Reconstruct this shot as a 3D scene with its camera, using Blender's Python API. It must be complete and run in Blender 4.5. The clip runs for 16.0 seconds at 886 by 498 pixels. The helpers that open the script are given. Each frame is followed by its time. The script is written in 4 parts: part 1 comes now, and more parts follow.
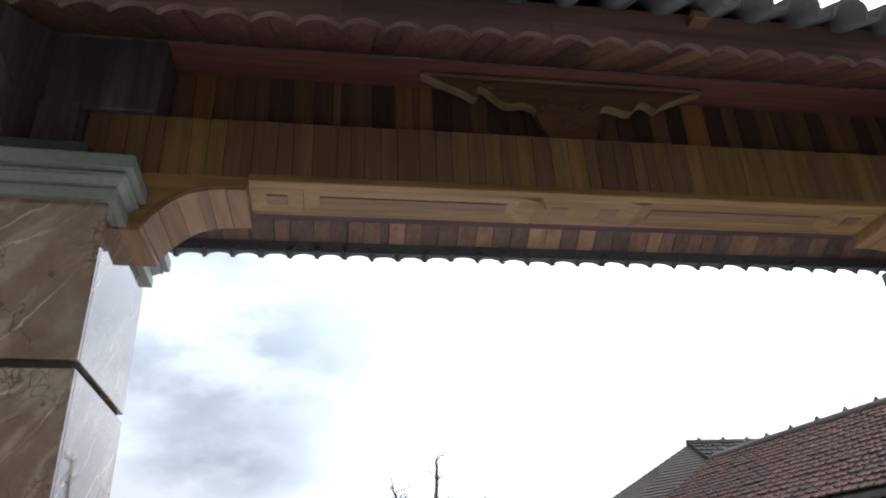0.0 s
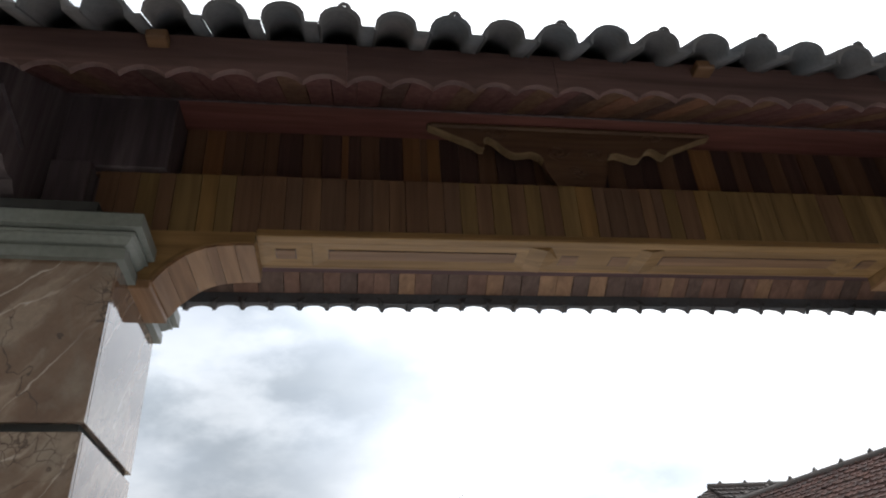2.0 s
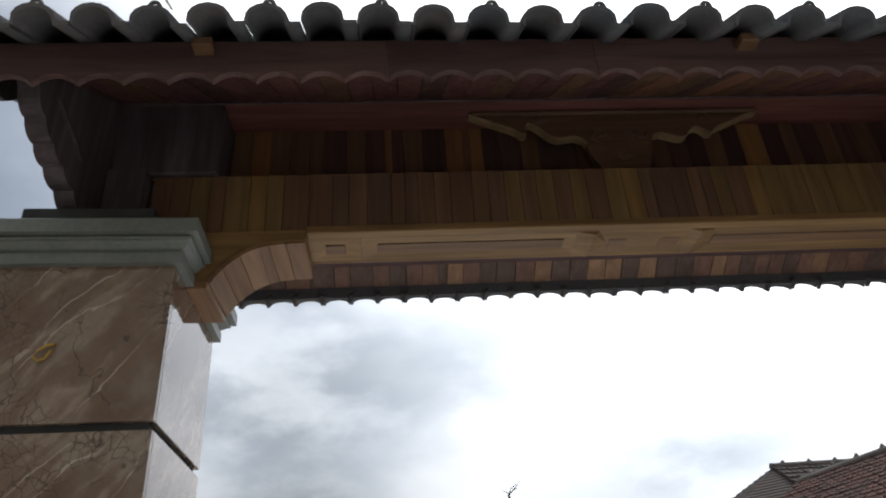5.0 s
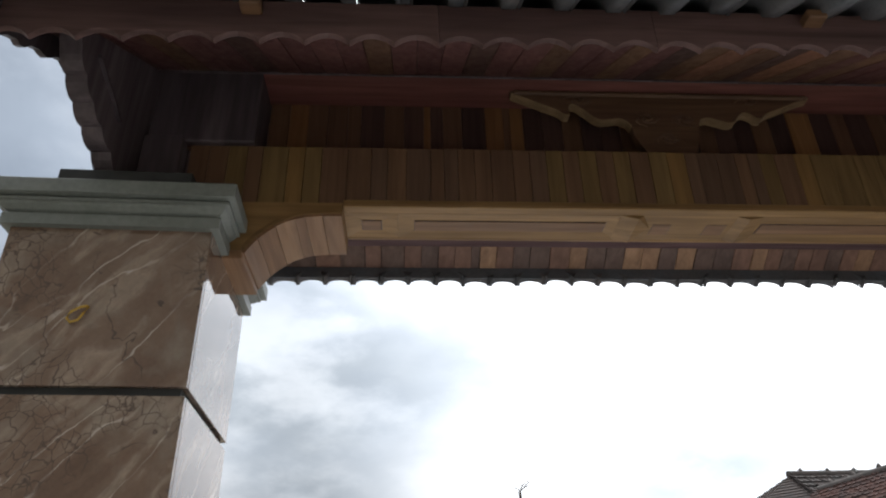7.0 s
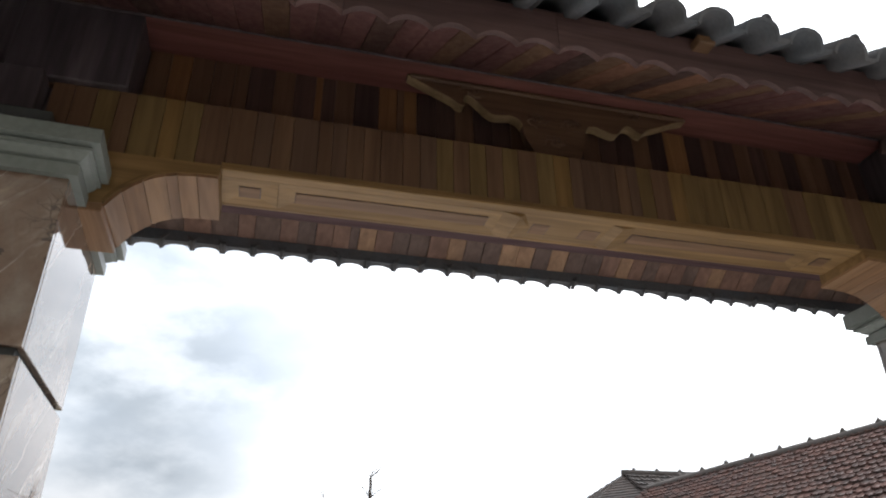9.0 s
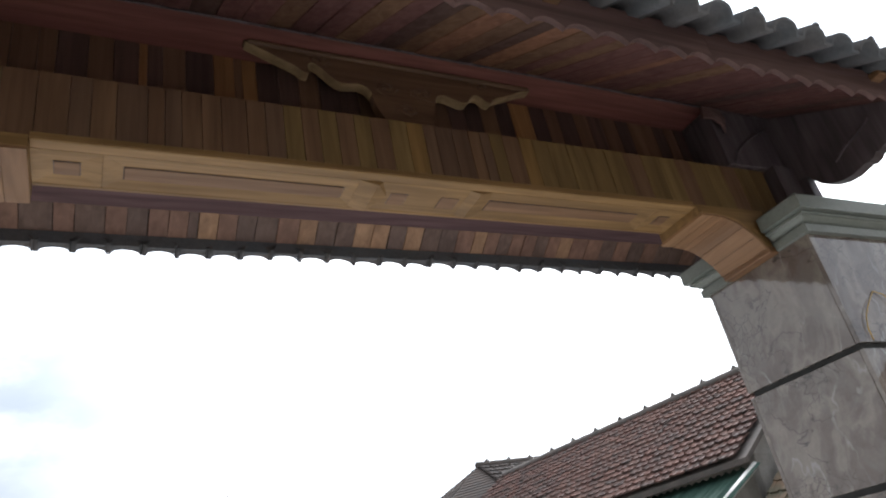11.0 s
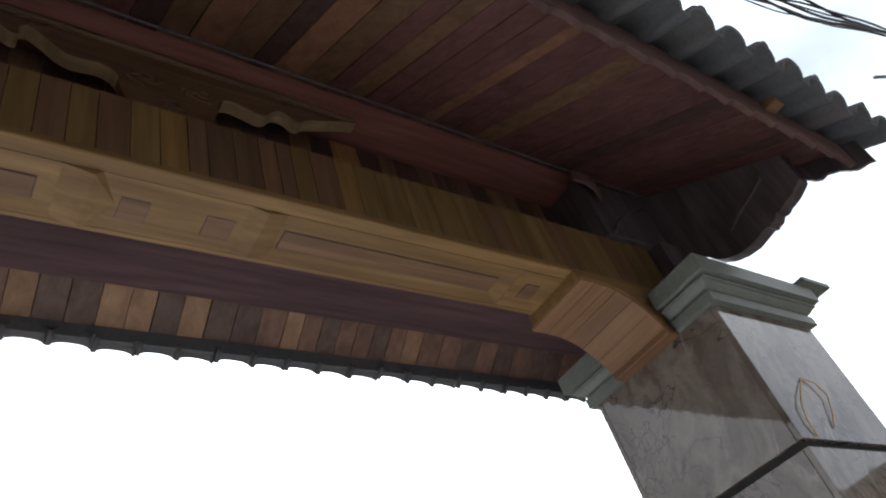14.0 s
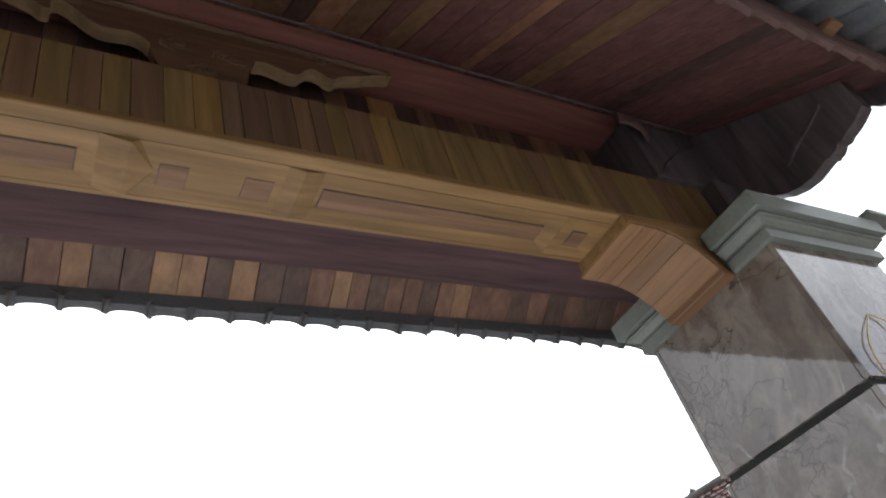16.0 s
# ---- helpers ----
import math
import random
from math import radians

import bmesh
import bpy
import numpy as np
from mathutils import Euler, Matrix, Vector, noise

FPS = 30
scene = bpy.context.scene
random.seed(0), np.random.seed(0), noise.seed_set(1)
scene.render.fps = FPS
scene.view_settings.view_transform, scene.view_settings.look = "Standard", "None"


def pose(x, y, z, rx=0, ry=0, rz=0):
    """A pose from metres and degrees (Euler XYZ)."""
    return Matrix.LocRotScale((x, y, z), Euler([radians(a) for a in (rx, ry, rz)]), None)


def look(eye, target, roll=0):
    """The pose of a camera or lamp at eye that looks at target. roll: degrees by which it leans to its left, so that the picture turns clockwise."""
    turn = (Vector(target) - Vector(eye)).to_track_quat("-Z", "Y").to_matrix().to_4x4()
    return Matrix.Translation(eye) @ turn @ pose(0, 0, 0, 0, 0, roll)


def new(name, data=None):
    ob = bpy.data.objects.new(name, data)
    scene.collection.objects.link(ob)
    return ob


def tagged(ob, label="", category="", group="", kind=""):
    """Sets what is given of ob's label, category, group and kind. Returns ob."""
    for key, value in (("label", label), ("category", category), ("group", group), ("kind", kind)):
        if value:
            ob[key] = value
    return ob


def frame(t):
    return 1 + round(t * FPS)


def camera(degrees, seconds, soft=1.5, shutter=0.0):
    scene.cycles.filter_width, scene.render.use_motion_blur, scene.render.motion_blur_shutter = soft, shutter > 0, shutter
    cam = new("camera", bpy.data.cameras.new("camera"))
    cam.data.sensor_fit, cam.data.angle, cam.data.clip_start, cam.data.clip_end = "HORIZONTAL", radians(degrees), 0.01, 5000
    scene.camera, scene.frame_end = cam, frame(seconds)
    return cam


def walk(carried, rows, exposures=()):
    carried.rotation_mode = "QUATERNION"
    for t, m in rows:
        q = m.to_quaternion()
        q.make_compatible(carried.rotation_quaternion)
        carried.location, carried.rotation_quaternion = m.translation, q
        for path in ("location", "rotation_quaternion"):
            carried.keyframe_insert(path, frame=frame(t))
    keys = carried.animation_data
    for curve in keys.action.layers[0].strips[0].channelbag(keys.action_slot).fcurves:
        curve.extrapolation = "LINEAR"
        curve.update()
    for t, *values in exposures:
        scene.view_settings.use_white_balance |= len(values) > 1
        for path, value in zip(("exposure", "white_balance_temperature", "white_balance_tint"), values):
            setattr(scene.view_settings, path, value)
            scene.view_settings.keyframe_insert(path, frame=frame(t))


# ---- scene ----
cam = camera(63.7, 16.0, soft=2.1)
PATH = [
    (0, (-1.188, -2.508, 1.422), (-0.888, -0.75, 2.328), -2.7),
    (0.5, (-1.188, -2.515, 1.43), (-0.936, -0.772, 2.377), -3.1),
    (1, (-1.2, -2.497, 1.446), (-0.955, -0.768, 2.42), -2.6),
    (1.5, (-1.212, -2.489, 1.451), (-0.943, -0.783, 2.459), -3.1),
    (2, (-1.176, -2.515, 1.474), (-0.911, -0.808, 2.481), -3.3),
    (2.5, (-1.175, -2.494, 1.478), (-0.895, -0.716, 2.349), -3.9),
    (3, (-1.177, -2.492, 1.477), (-0.88, -0.696, 2.306), -4.3),
    (3.5, (-1.184, -2.515, 1.443), (-0.934, -0.758, 2.365), -4.5),
    (4, (-1.182, -2.522, 1.449), (-0.98, -0.799, 2.444), -4.8),
    (4.5, (-1.189, -2.532, 1.463), (-1.017, -0.814, 2.472), -4.1),
    (5, (-1.188, -2.535, 1.466), (-1.049, -0.802, 2.453), -3.9),
    (7.4, (-1.298, -2.41, 1.436), (-1.194, -0.667, 2.412), -0.7),
    (7.5, (-1.279, -2.426, 1.444), (-1.168, -0.68, 2.414), -0.7),
    (8, (-1.291, -2.406, 1.459), (-1.051, -0.67, 2.424), -1.1),
    (8.5, (-1.317, -2.382, 1.465), (-0.978, -0.656, 2.418), -1.0),
    (9, (-1.311, -2.356, 1.451), (-0.863, -0.651, 2.395), -0.7),
    (9.2, (-1.314, -2.351, 1.445), (-0.81, -0.665, 2.396), -1.5),
    (11.3, (-1.349, -1.992, 1.373), (-0.383, -0.515, 2.313), -14.0),
    (11.4, (-1.324, -1.946, 1.393), (-0.333, -0.513, 2.376), -15.0),
    (11.5, (-1.276, -1.872, 1.39), (-0.292, -0.51, 2.476), -15.6),
    (12, (-1.111, -1.635, 1.453), (0.058, -0.417, 2.525), -19.7),
    (12.5, (-0.906, -1.385, 1.433), (0.259, -0.308, 2.651), -20.5),
    (13, (-0.731, -1.206, 1.421), (0.431, -0.174, 2.68), -20.2),
    (13.5, (-0.571, -1.144, 1.451), (0.573, -0.1, 2.717), -20.6),
    (14, (-0.505, -1.135, 1.422), (0.59, -0.077, 2.72), -20.6),
    (14.5, (-0.491, -1.156, 1.408), (0.601, -0.075, 2.688), -20.0),
    (15, (-0.452, -1.138, 1.437), (0.638, -0.023, 2.689), -19.6),
    (15.5, (-0.444, -1.135, 1.437), (0.642, -0.001, 2.675), -20.2),
    (16, (-0.447, -1.118, 1.421), (0.54, 0.091, 2.672), -19.3),
]
walk(cam, [(t, look(eye, target, roll)) for t, eye, target, roll in PATH],
     [(0, 0.18, 5900, 10), (1.5, -0.22, 6200, 10), (3, 0.12, 6200, 10), (4, -0.35, 6200, 10), (5, -0.35, 6200, 10), (7.5, -0.02, 6200, 10), (8.5, 0.1, 6200, 10),
      (11.5, 0.4, 6050, 10), (12.5, 0.05, 6000, 10), (13.2, -0.15, 6000, 10), (14.5, 0.15, 6000, 10), (15.3, 0.38, 6000, 10), (16, 0.56, 6000, 10)])

# ---- light ----
SUN_AZ, SUN_EL = 45.0, 50.0          # degrees east of the gate's axis, and above the horizon
sun_dir = Vector((math.sin(radians(SUN_AZ)) * math.cos(radians(SUN_EL)), math.cos(radians(SUN_AZ)) * math.cos(radians(SUN_EL)), math.sin(radians(SUN_EL))))
sun = new("sun", bpy.data.lights.new("sun", "SUN"))
sun.data.energy, sun.data.angle, sun.data.color = 1.5, radians(14), (1.0, 0.96, 0.9)
sun.matrix_world = look(tuple(sun_dir * 50), (0, 0, 0))

world = bpy.data.worlds.new("cloudy_sky")
scene.world = world
world.use_nodes = True
wt = world.node_tree
wt.nodes.clear()


def wnode(kind, **values):
    n = wt.nodes.new(kind)
    for key, value in values.items():
        n.inputs[key].default_value = value
    return n


def wmath(op, a, b=None):
    n = wt.nodes.new("ShaderNodeMath")
    n.operation = op
    for i, v in enumerate((a, b)):
        if v is None:
            continue
        if isinstance(v, (int, float)):
            n.inputs[i].default_value = v
        else:
            wt.links.new(v, n.inputs[i])
    return n.outputs[0]


sky = wt.nodes.new("ShaderNodeTexSky")
sky.sky_type, sky.sun_disc, sky.sun_elevation, sky.sun_rotation = "NISHITA", False, radians(SUN_EL), radians(SUN_AZ)
coord = wt.nodes.new("ShaderNodeTexCoord")
flat = wt.nodes.new("ShaderNodeMapping")
flat.inputs["Scale"].default_value = (1.0, 1.0, 1.9)
flat.inputs["Location"].default_value = (1.41, 0.2, 0.2)
wt.links.new(coord.outputs["Generated"], flat.inputs["Vector"])
clouds = wnode("ShaderNodeTexNoise", Scale=2.1, Detail=7.0, Roughness=0.52, Distortion=0.35)
wt.links.new(flat.outputs[0], clouds.inputs["Vector"])
glow = wt.nodes.new("ShaderNodeVectorMath")
glow.operation = "DOT_PRODUCT"
wt.links.new(coord.outputs["Generated"], glow.inputs[0])
glow.inputs[1].default_value = sun_dir
near = wmath("POWER", wmath("MAXIMUM", glow.outputs["Value"], 0.0), 4.0)
thick = wt.nodes.new("ShaderNodeMapRange")
thick.interpolation_type = "SMOOTHSTEP"
for key, value in (("From Min", 0.38), ("From Max", 0.72), ("To Min", 0.85), ("To Max", 1.25)):
    thick.inputs[key].default_value = value
wt.links.new(clouds.outputs["Fac"], thick.inputs["Value"])
axes = wt.nodes.new("ShaderNodeSeparateXYZ")
wt.links.new(coord.outputs["Generated"], axes.inputs[0])
height = wmath("ADD", wmath("MULTIPLY", wmath("MAXIMUM", axes.outputs["Z"], 0.0), 1.1), 0.7)
bright = wmath("ADD", wmath("MULTIPLY", wmath("MULTIPLY", thick.outputs[0], 0.95), height), wmath("MULTIPLY", near, 3.5))


def wvec(op, a, b):
    n = wt.nodes.new("ShaderNodeVectorMath")
    n.operation = op
    for i, v in enumerate((a, b)):
        if v is None:
            continue
        if isinstance(v, tuple):
            n.inputs[i].default_value = v
        else:
            wt.links.new(v, n.inputs[i])
    return n.outputs["Value"] if op == "LENGTH" else n.outputs["Vector"]


# grey cloud banks low in the north, torn by noise, and a thin blue break high in the east
tear = wnode("ShaderNodeTexNoise", Scale=4.5, Detail=6.0, Roughness=0.55)
wt.links.new(flat.outputs[0], tear.inputs["Vector"])
torn = wvec("ADD", coord.outputs["Generated"], wvec("MULTIPLY", wvec("SUBTRACT", tear.outputs["Color"], (0.5, 0.5, 0.5)), (0.34, 0.2, 0.16)))


def bank(centre, size, full=1.0, soft_in=0.0):
    d = wvec("LENGTH", wvec("MULTIPLY", wvec("SUBTRACT", torn, centre), tuple(1 / k for k in size)), None)
    n = wt.nodes.new("ShaderNodeMapRange")
    n.interpolation_type = "SMOOTHSTEP"
    for key, value in (("From Min", soft_in), ("From Max", 1.3), ("To Min", full), ("To Max", 0.0)):
        n.inputs[key].default_value = value
    wt.links.new(d, n.inputs["Value"])
    return n.outputs[0]


veil = bank((-0.30, 0.88, 0.34), (0.24, 0.8, 0.17))
for centre, size, full in (((-0.12, 0.94, 0.31), (0.28, 0.8, 0.13), 1.0), ((0.08, 0.93, 0.35), (0.3, 0.8, 0.08), 0.6), ((-0.10, 0.98, 0.19), (0.11, 0.8, 0.075), 0.9),
                           ((-0.1, 0.91, 0.43), (0.22, 0.8, 0.08), 0.7), ((0.43, 0.88, 0.2), (0.19, 0.8, 0.05), 0.75), ((-0.5, 0.68, 0.56), (0.34, 0.6, 0.34), 1.0)):
    rest = wmath("SUBTRACT", 1.0, bank(centre, size, full))
    veil = wmath("SUBTRACT", 1.0, wmath("MULTIPLY", wmath("SUBTRACT", 1.0, veil), rest))
ragged = wt.nodes.new("ShaderNodeMapRange")
ragged.interpolation_type = "SMOOTHSTEP"
for key, value in (("From Min", 0.36), ("From Max", 0.6), ("To Min", 0.5), ("To Max", 1.1)):
    ragged.inputs[key].default_value = value
wt.links.new(tear.outputs["Fac"], ragged.inputs["Value"])
veil = wmath("MINIMUM", wmath("MULTIPLY", veil, ragged.outputs[0]), 1.0)
blue = bank((0.76, 0.16, 0.63), (0.42, 0.42, 0.25))
bright = wmath("MULTIPLY", bright, wmath("SUBTRACT", 1.0, wmath("MULTIPLY", veil, 0.5)))
bright = wmath("MULTIPLY", bright, wmath("SUBTRACT", 1.0, wmath("MULTIPLY", blue, 0.72)))
tone = wt.nodes.new("ShaderNodeMix")
tone.data_type = "RGBA"
tone.inputs["A"].default_value, tone.inputs["B"].default_value = (0.87, 0.94, 1.0, 1), (1.0, 0.995, 0.985, 1)
wt.links.new(wmath("SUBTRACT", 1.0, wmath("MAXIMUM", veil, blue)), tone.inputs["Factor"])
cloud_bg = wt.nodes.new("ShaderNodeBackground")
wt.links.new(tone.outputs["Result"], cloud_bg.inputs["Color"])
wt.links.new(bright, cloud_bg.inputs["Strength"])
sky_bg = wt.nodes.new("ShaderNodeBackground")
sky_bg.inputs["Strength"].default_value = 0.09
wt.links.new(sky.outputs[0], sky_bg.inputs["Color"])
cover = wt.nodes.new("ShaderNodeMixShader")
breaks = wnode("ShaderNodeTexNoise", Scale=1.7, Detail=4.0, Roughness=0.5)
wt.links.new(flat.outputs[0], breaks.inputs["Vector"])
share = wt.nodes.new("ShaderNodeMapRange")
for key, value in (("From Min", 0.36), ("From Max", 0.56), ("To Min", 0.6), ("To Max", 0.97)):
    share.inputs[key].default_value = value
wt.links.new(breaks.outputs["Fac"], share.inputs["Value"])
wt.links.new(share.outputs[0], cover.inputs[0])
wt.links.new(sky_bg.outputs[0], cover.inputs[1])
wt.links.new(cloud_bg.outputs[0], cover.inputs[2])
wout = wt.nodes.new("ShaderNodeOutputWorld")
wt.links.new(cover.outputs[0], wout.inputs[0])


# ---- materials ----
class Mat:
    """A small builder round one node material."""

    def __init__(self, name, rough=0.6, metal=0.0, spec=0.5):
        self.m = bpy.data.materials.new(name)
        self.m.use_nodes = True
        self.t = self.m.node_tree
        self.b = self.t.nodes["Principled BSDF"]
        self.b.inputs["Roughness"].default_value = rough
        self.b.inputs["Metallic"].default_value = metal
        self.b.inputs["Specular IOR Level"].default_value = spec
        self.geo = self.t.nodes.new("ShaderNodeNewGeometry")
        self.info = self.t.nodes.new("ShaderNodeObjectInfo")

    def put(self, value, socket):
        if hasattr(value, "is_linked"):
            self.t.links.new(value, socket)
        else:
            socket.default_value = value

    def place(self, scale=(1, 1, 1), shift=0.0, turn=(0, 0, 0)):
        """World position, moved by the object's random number, then turned and scaled."""
        pos = self.geo.outputs["Position"]
        if shift:
            add = self.t.nodes.new("ShaderNodeVectorMath")
            add.operation = "MULTIPLY_ADD"
            comb = self.t.nodes.new("ShaderNodeCombineXYZ")
            for k in range(3):
                self.t.links.new(self.info.outputs["Random"], comb.inputs[k])
            self.t.links.new(comb.outputs[0], add.inputs[0])
            add.inputs[1].default_value = (shift, shift * 0.7, shift * 1.3)
            self.t.links.new(pos, add.inputs[2])
            pos = add.outputs[0]
        mp = self.t.nodes.new("ShaderNodeMapping")
        mp.vector_type = "TEXTURE"
        mp.inputs["Rotation"].default_value = [radians(a) for a in turn]
        mp.inputs["Scale"].default_value = [1 / s for s in scale]
        self.t.links.new(pos, mp.inputs["Vector"])
        return mp.outputs[0]

    def noise(self, vec, scale=1.0, detail=5.0, rough=0.55, bend=0.0):
        n = self.t.nodes.new("ShaderNodeTexNoise")
        for key, v in (("Scale", scale), ("Detail", detail), ("Roughness", rough), ("Distortion", bend)):
            n.inputs[key].default_value = v
        self.t.links.new(vec, n.inputs["Vector"])
        return n.outputs["Fac"]

    def cells(self, vec, scale=1.0, feature="DISTANCE_TO_EDGE"):
        n = self.t.nodes.new("ShaderNodeTexVoronoi")
        n.feature = feature
        n.inputs["Scale"].default_value = scale
        self.t.links.new(vec, n.inputs["Vector"])
        return n.outputs["Distance"]

    def ramp(self, fac, stops):
        n = self.t.nodes.new("ShaderNodeValToRGB")
        e = n.color_ramp.elements
        while len(e) < len(stops):
            e.new(0.5)
        for el, (p, c) in zip(e, stops):
            el.position = p
            el.color = (*c, 1) if len(c) == 3 else c
        self.put(fac, n.inputs[0])
        return n.outputs["Color"]

    def span(self, fac, a, b, lo, hi):
        n = self.t.nodes.new("ShaderNodeMapRange")
        for key, v in (("From Min", a), ("From Max", b), ("To Min", lo), ("To Max", hi)):
            n.inputs[key].default_value = v
        self.put(fac, n.inputs["Value"])
        return n.outputs[0]

    def mix(self, a, b, fac, kind="MIX"):
        n = self.t.nodes.new("ShaderNodeMix")
        n.data_type, n.blend_type = "RGBA", kind
        for v, key in ((fac, 0), (a, 6), (b, 7)):
            if isinstance(v, tuple) and len(v) == 3:
                v = (*v, 1)
            self.put(v, n.inputs[key])
        return n.outputs[2]

    def done(self, color, bump=None, strength=0.3, distance=0.004, rough=None):
        self.put(color, self.b.inputs["Base Color"])
        if bump is not None:
            n = self.t.nodes.new("ShaderNodeBump")
            n.inputs["Strength"].default_value, n.inputs["Distance"].default_value = strength, distance
            self.t.links.new(bump, n.inputs["Height"])
            self.t.links.new(n.outputs[0], self.b.inputs["Normal"])
        if rough is not None:
            self.t.links.new(rough, self.b.inputs["Roughness"])
        return self.m


def wood(name, axis, stops, rough=0.55, spec=0.35, tone=True):
    """Planed boards: grain along one axis, each board with its own tone."""
    w = Mat(name, rough, spec=spec)
    s = [26.0, 26.0, 26.0]
    s["xyz".index(axis)] = 1.6
    v = w.place(tuple(s), 9.0)
    grain = w.noise(v, 1.0, 6.0, 0.6, 0.6)
    s2 = [7.0, 7.0, 7.0]
    s2["xyz".index(axis)] = 0.8
    streak = w.noise(w.place(tuple(s2), 5.0), 1.0, 3.0, 0.5, 1.2)
    base = w.ramp(w.info.outputs["Random"] if tone else streak, stops)
    c = w.mix(base, w.ramp(grain, [(0.3, (0.45, 0.42, 0.4)), (0.65, (1.1, 1.08, 1.05))]), 0.55, "MULTIPLY")
    c = w.mix(c, w.ramp(streak, [(0.3, (0.62, 0.58, 0.55)), (0.7, (1.15, 1.12, 1.05))]), 0.6, "MULTIPLY")
    return w.done(c, grain, 0.25, 0.003, w.span(grain, 0.3, 0.7, rough + 0.08, rough - 0.08))


TONES = {       # boards as they were picked from the stack
    "yellow": [(0.0, (0.165, 0.108, 0.047)), (1.0, (0.2, 0.133, 0.058))],
    "brown": [(0.0, (0.143, 0.082, 0.051)), (1.0, (0.174, 0.101, 0.06))],
    "plum": [(0.0, (0.125, 0.076, 0.052)), (1.0, (0.148, 0.09, 0.06))],
    "gold": [(0.0, (0.205, 0.124, 0.048)), (1.0, (0.24, 0.142, 0.054))],
    "dark": [(0.0, (0.055, 0.032, 0.03)), (1.0, (0.085, 0.048, 0.04))],
    "umber": [(0.0, (0.115, 0.064, 0.042)), (1.0, (0.15, 0.085, 0.05))],
    "orange": [(0.0, (0.2, 0.098, 0.045)), (1.0, (0.25, 0.13, 0.055))],
    "maroon": [(0.0, (0.1, 0.046, 0.046)), (1.0, (0.128, 0.058, 0.055))],
    "cedar": [(0.0, (0.175, 0.085, 0.055)), (1.0, (0.225, 0.112, 0.068))],
    "slate": [(0.0, (0.13, 0.088, 0.078)), (1.0, (0.165, 0.108, 0.09))],
    "rose": [(0.0, (0.2, 0.115, 0.09)), (1.0, (0.25, 0.145, 0.108))],
    "straw": [(0.0, (0.33, 0.2, 0.125)), (1.0, (0.4, 0.25, 0.155))],
}
UPRIGHT = {k: wood("upright_%s_board" % k, "z", TONES[k]) for k in ("yellow", "brown", "plum", "gold", "dark", "umber", "orange")}
EAVES = {k: wood("eaves_%s_board" % k, "y", TONES[k]) for k in ("maroon", "cedar", "dark", "umber", "slate", "rose", "straw")}
m_upper = UPRIGHT["umber"]
m_honey = wood("honey_wood", "x", [(0.3, (0.235, 0.142, 0.058)), (0.7, (0.285, 0.176, 0.075))], 0.5, tone=False)
m_inset = wood("inset_wood", "x", [(0.3, (0.19, 0.108, 0.06)), (0.7, (0.23, 0.132, 0.073))], 0.5, tone=False)
m_stave = wood("stave_wood", "y", [(0.0, (0.22, 0.122, 0.066)), (0.6, (0.27, 0.155, 0.083)), (1.0, (0.3, 0.18, 0.098))], 0.5)
m_red = wood("red_brown_wood", "x", [(0.3, (0.165, 0.066, 0.06)), (0.7, (0.21, 0.086, 0.074))], 0.55, tone=False)
m_dark = wood("dark_stained_wood", "z", [(0.3, (0.08, 0.066, 0.077)), (0.7, (0.125, 0.104, 0.118))], 0.5, tone=False)
m_purlin = wood("purlin_wood", "x", [(0.3, (0.078, 0.045, 0.052)), (0.7, (0.1, 0.058, 0.066))], 0.75, 0.2, tone=False)
m_valance = wood("valance_wood", "x", [(0.3, (0.092, 0.054, 0.053)), (0.7, (0.128, 0.076, 0.073))], 0.7, tone=False)
m_carved = wood("carved_wood", "x", [(0.3, (0.1, 0.055, 0.035)), (0.7, (0.15, 0.088, 0.052))], 0.55, tone=False)
# paler wood that puts the lit look of the scroll's edge into colour
m_lit_rim = wood("lit_rim_wood", "x", [(0.3, (0.27, 0.185, 0.105)), (0.7, (0.35, 0.25, 0.145))], 0.6, tone=False)


def clay(name, stops, moss):
    w = Mat(name, 0.85, spec=0.25)
    v = w.place((1, 1, 1), 7.0)
    big, fine = w.noise(v, 5.0, 4.0), w.noise(v, 60.0, 5.0)
    lot = w.t.nodes.new("ShaderNodeMath")
    lot.operation = "ADD"
    w.t.links.new(w.info.outputs["Random"], lot.inputs[0])
    w.t.links.new(w.geo.outputs["Random Per Island"], lot.inputs[1])
    c = w.ramp(w.span(lot.outputs[0], 0.2, 1.8, 0.0, 1.0), stops)
    c = w.mix(c, moss, w.span(big, 0.42, 0.68, 0.0, 0.85))
    c = w.mix(c, w.ramp(fine, [(0.3, (0.72, 0.72, 0.72)), (0.7, (1.12, 1.1, 1.08))]), 0.55, "MULTIPLY")
    return w.done(c, fine, 0.3, 0.003)


m_tile = clay("weathered_clay_tile", [(0.0, (0.09, 0.09, 0.096)), (0.5, (0.116, 0.114, 0.12)), (1.0, (0.145, 0.133, 0.132))], (0.1, 0.112, 0.128))
m_house_tile = clay("red_clay_tile", [(0.0, (0.08, 0.046, 0.041)), (0.4, (0.11, 0.059, 0.049)), (0.8, (0.138, 0.075, 0.06)), (1.0, (0.115, 0.088, 0.077))], (0.056, 0.05, 0.048))
m_old_tile = clay("old_dark_tile", [(0.0, (0.05, 0.04, 0.037)), (0.5, (0.066, 0.05, 0.044)), (1.0, (0.085, 0.06, 0.05))], (0.044, 0.042, 0.04))
m_moss_tile = clay("mossy_clay_tile", [(0.0, (0.1, 0.06, 0.043)), (0.5, (0.14, 0.09, 0.06)), (1.0, (0.185, 0.122, 0.078))], (0.065, 0.066, 0.045))
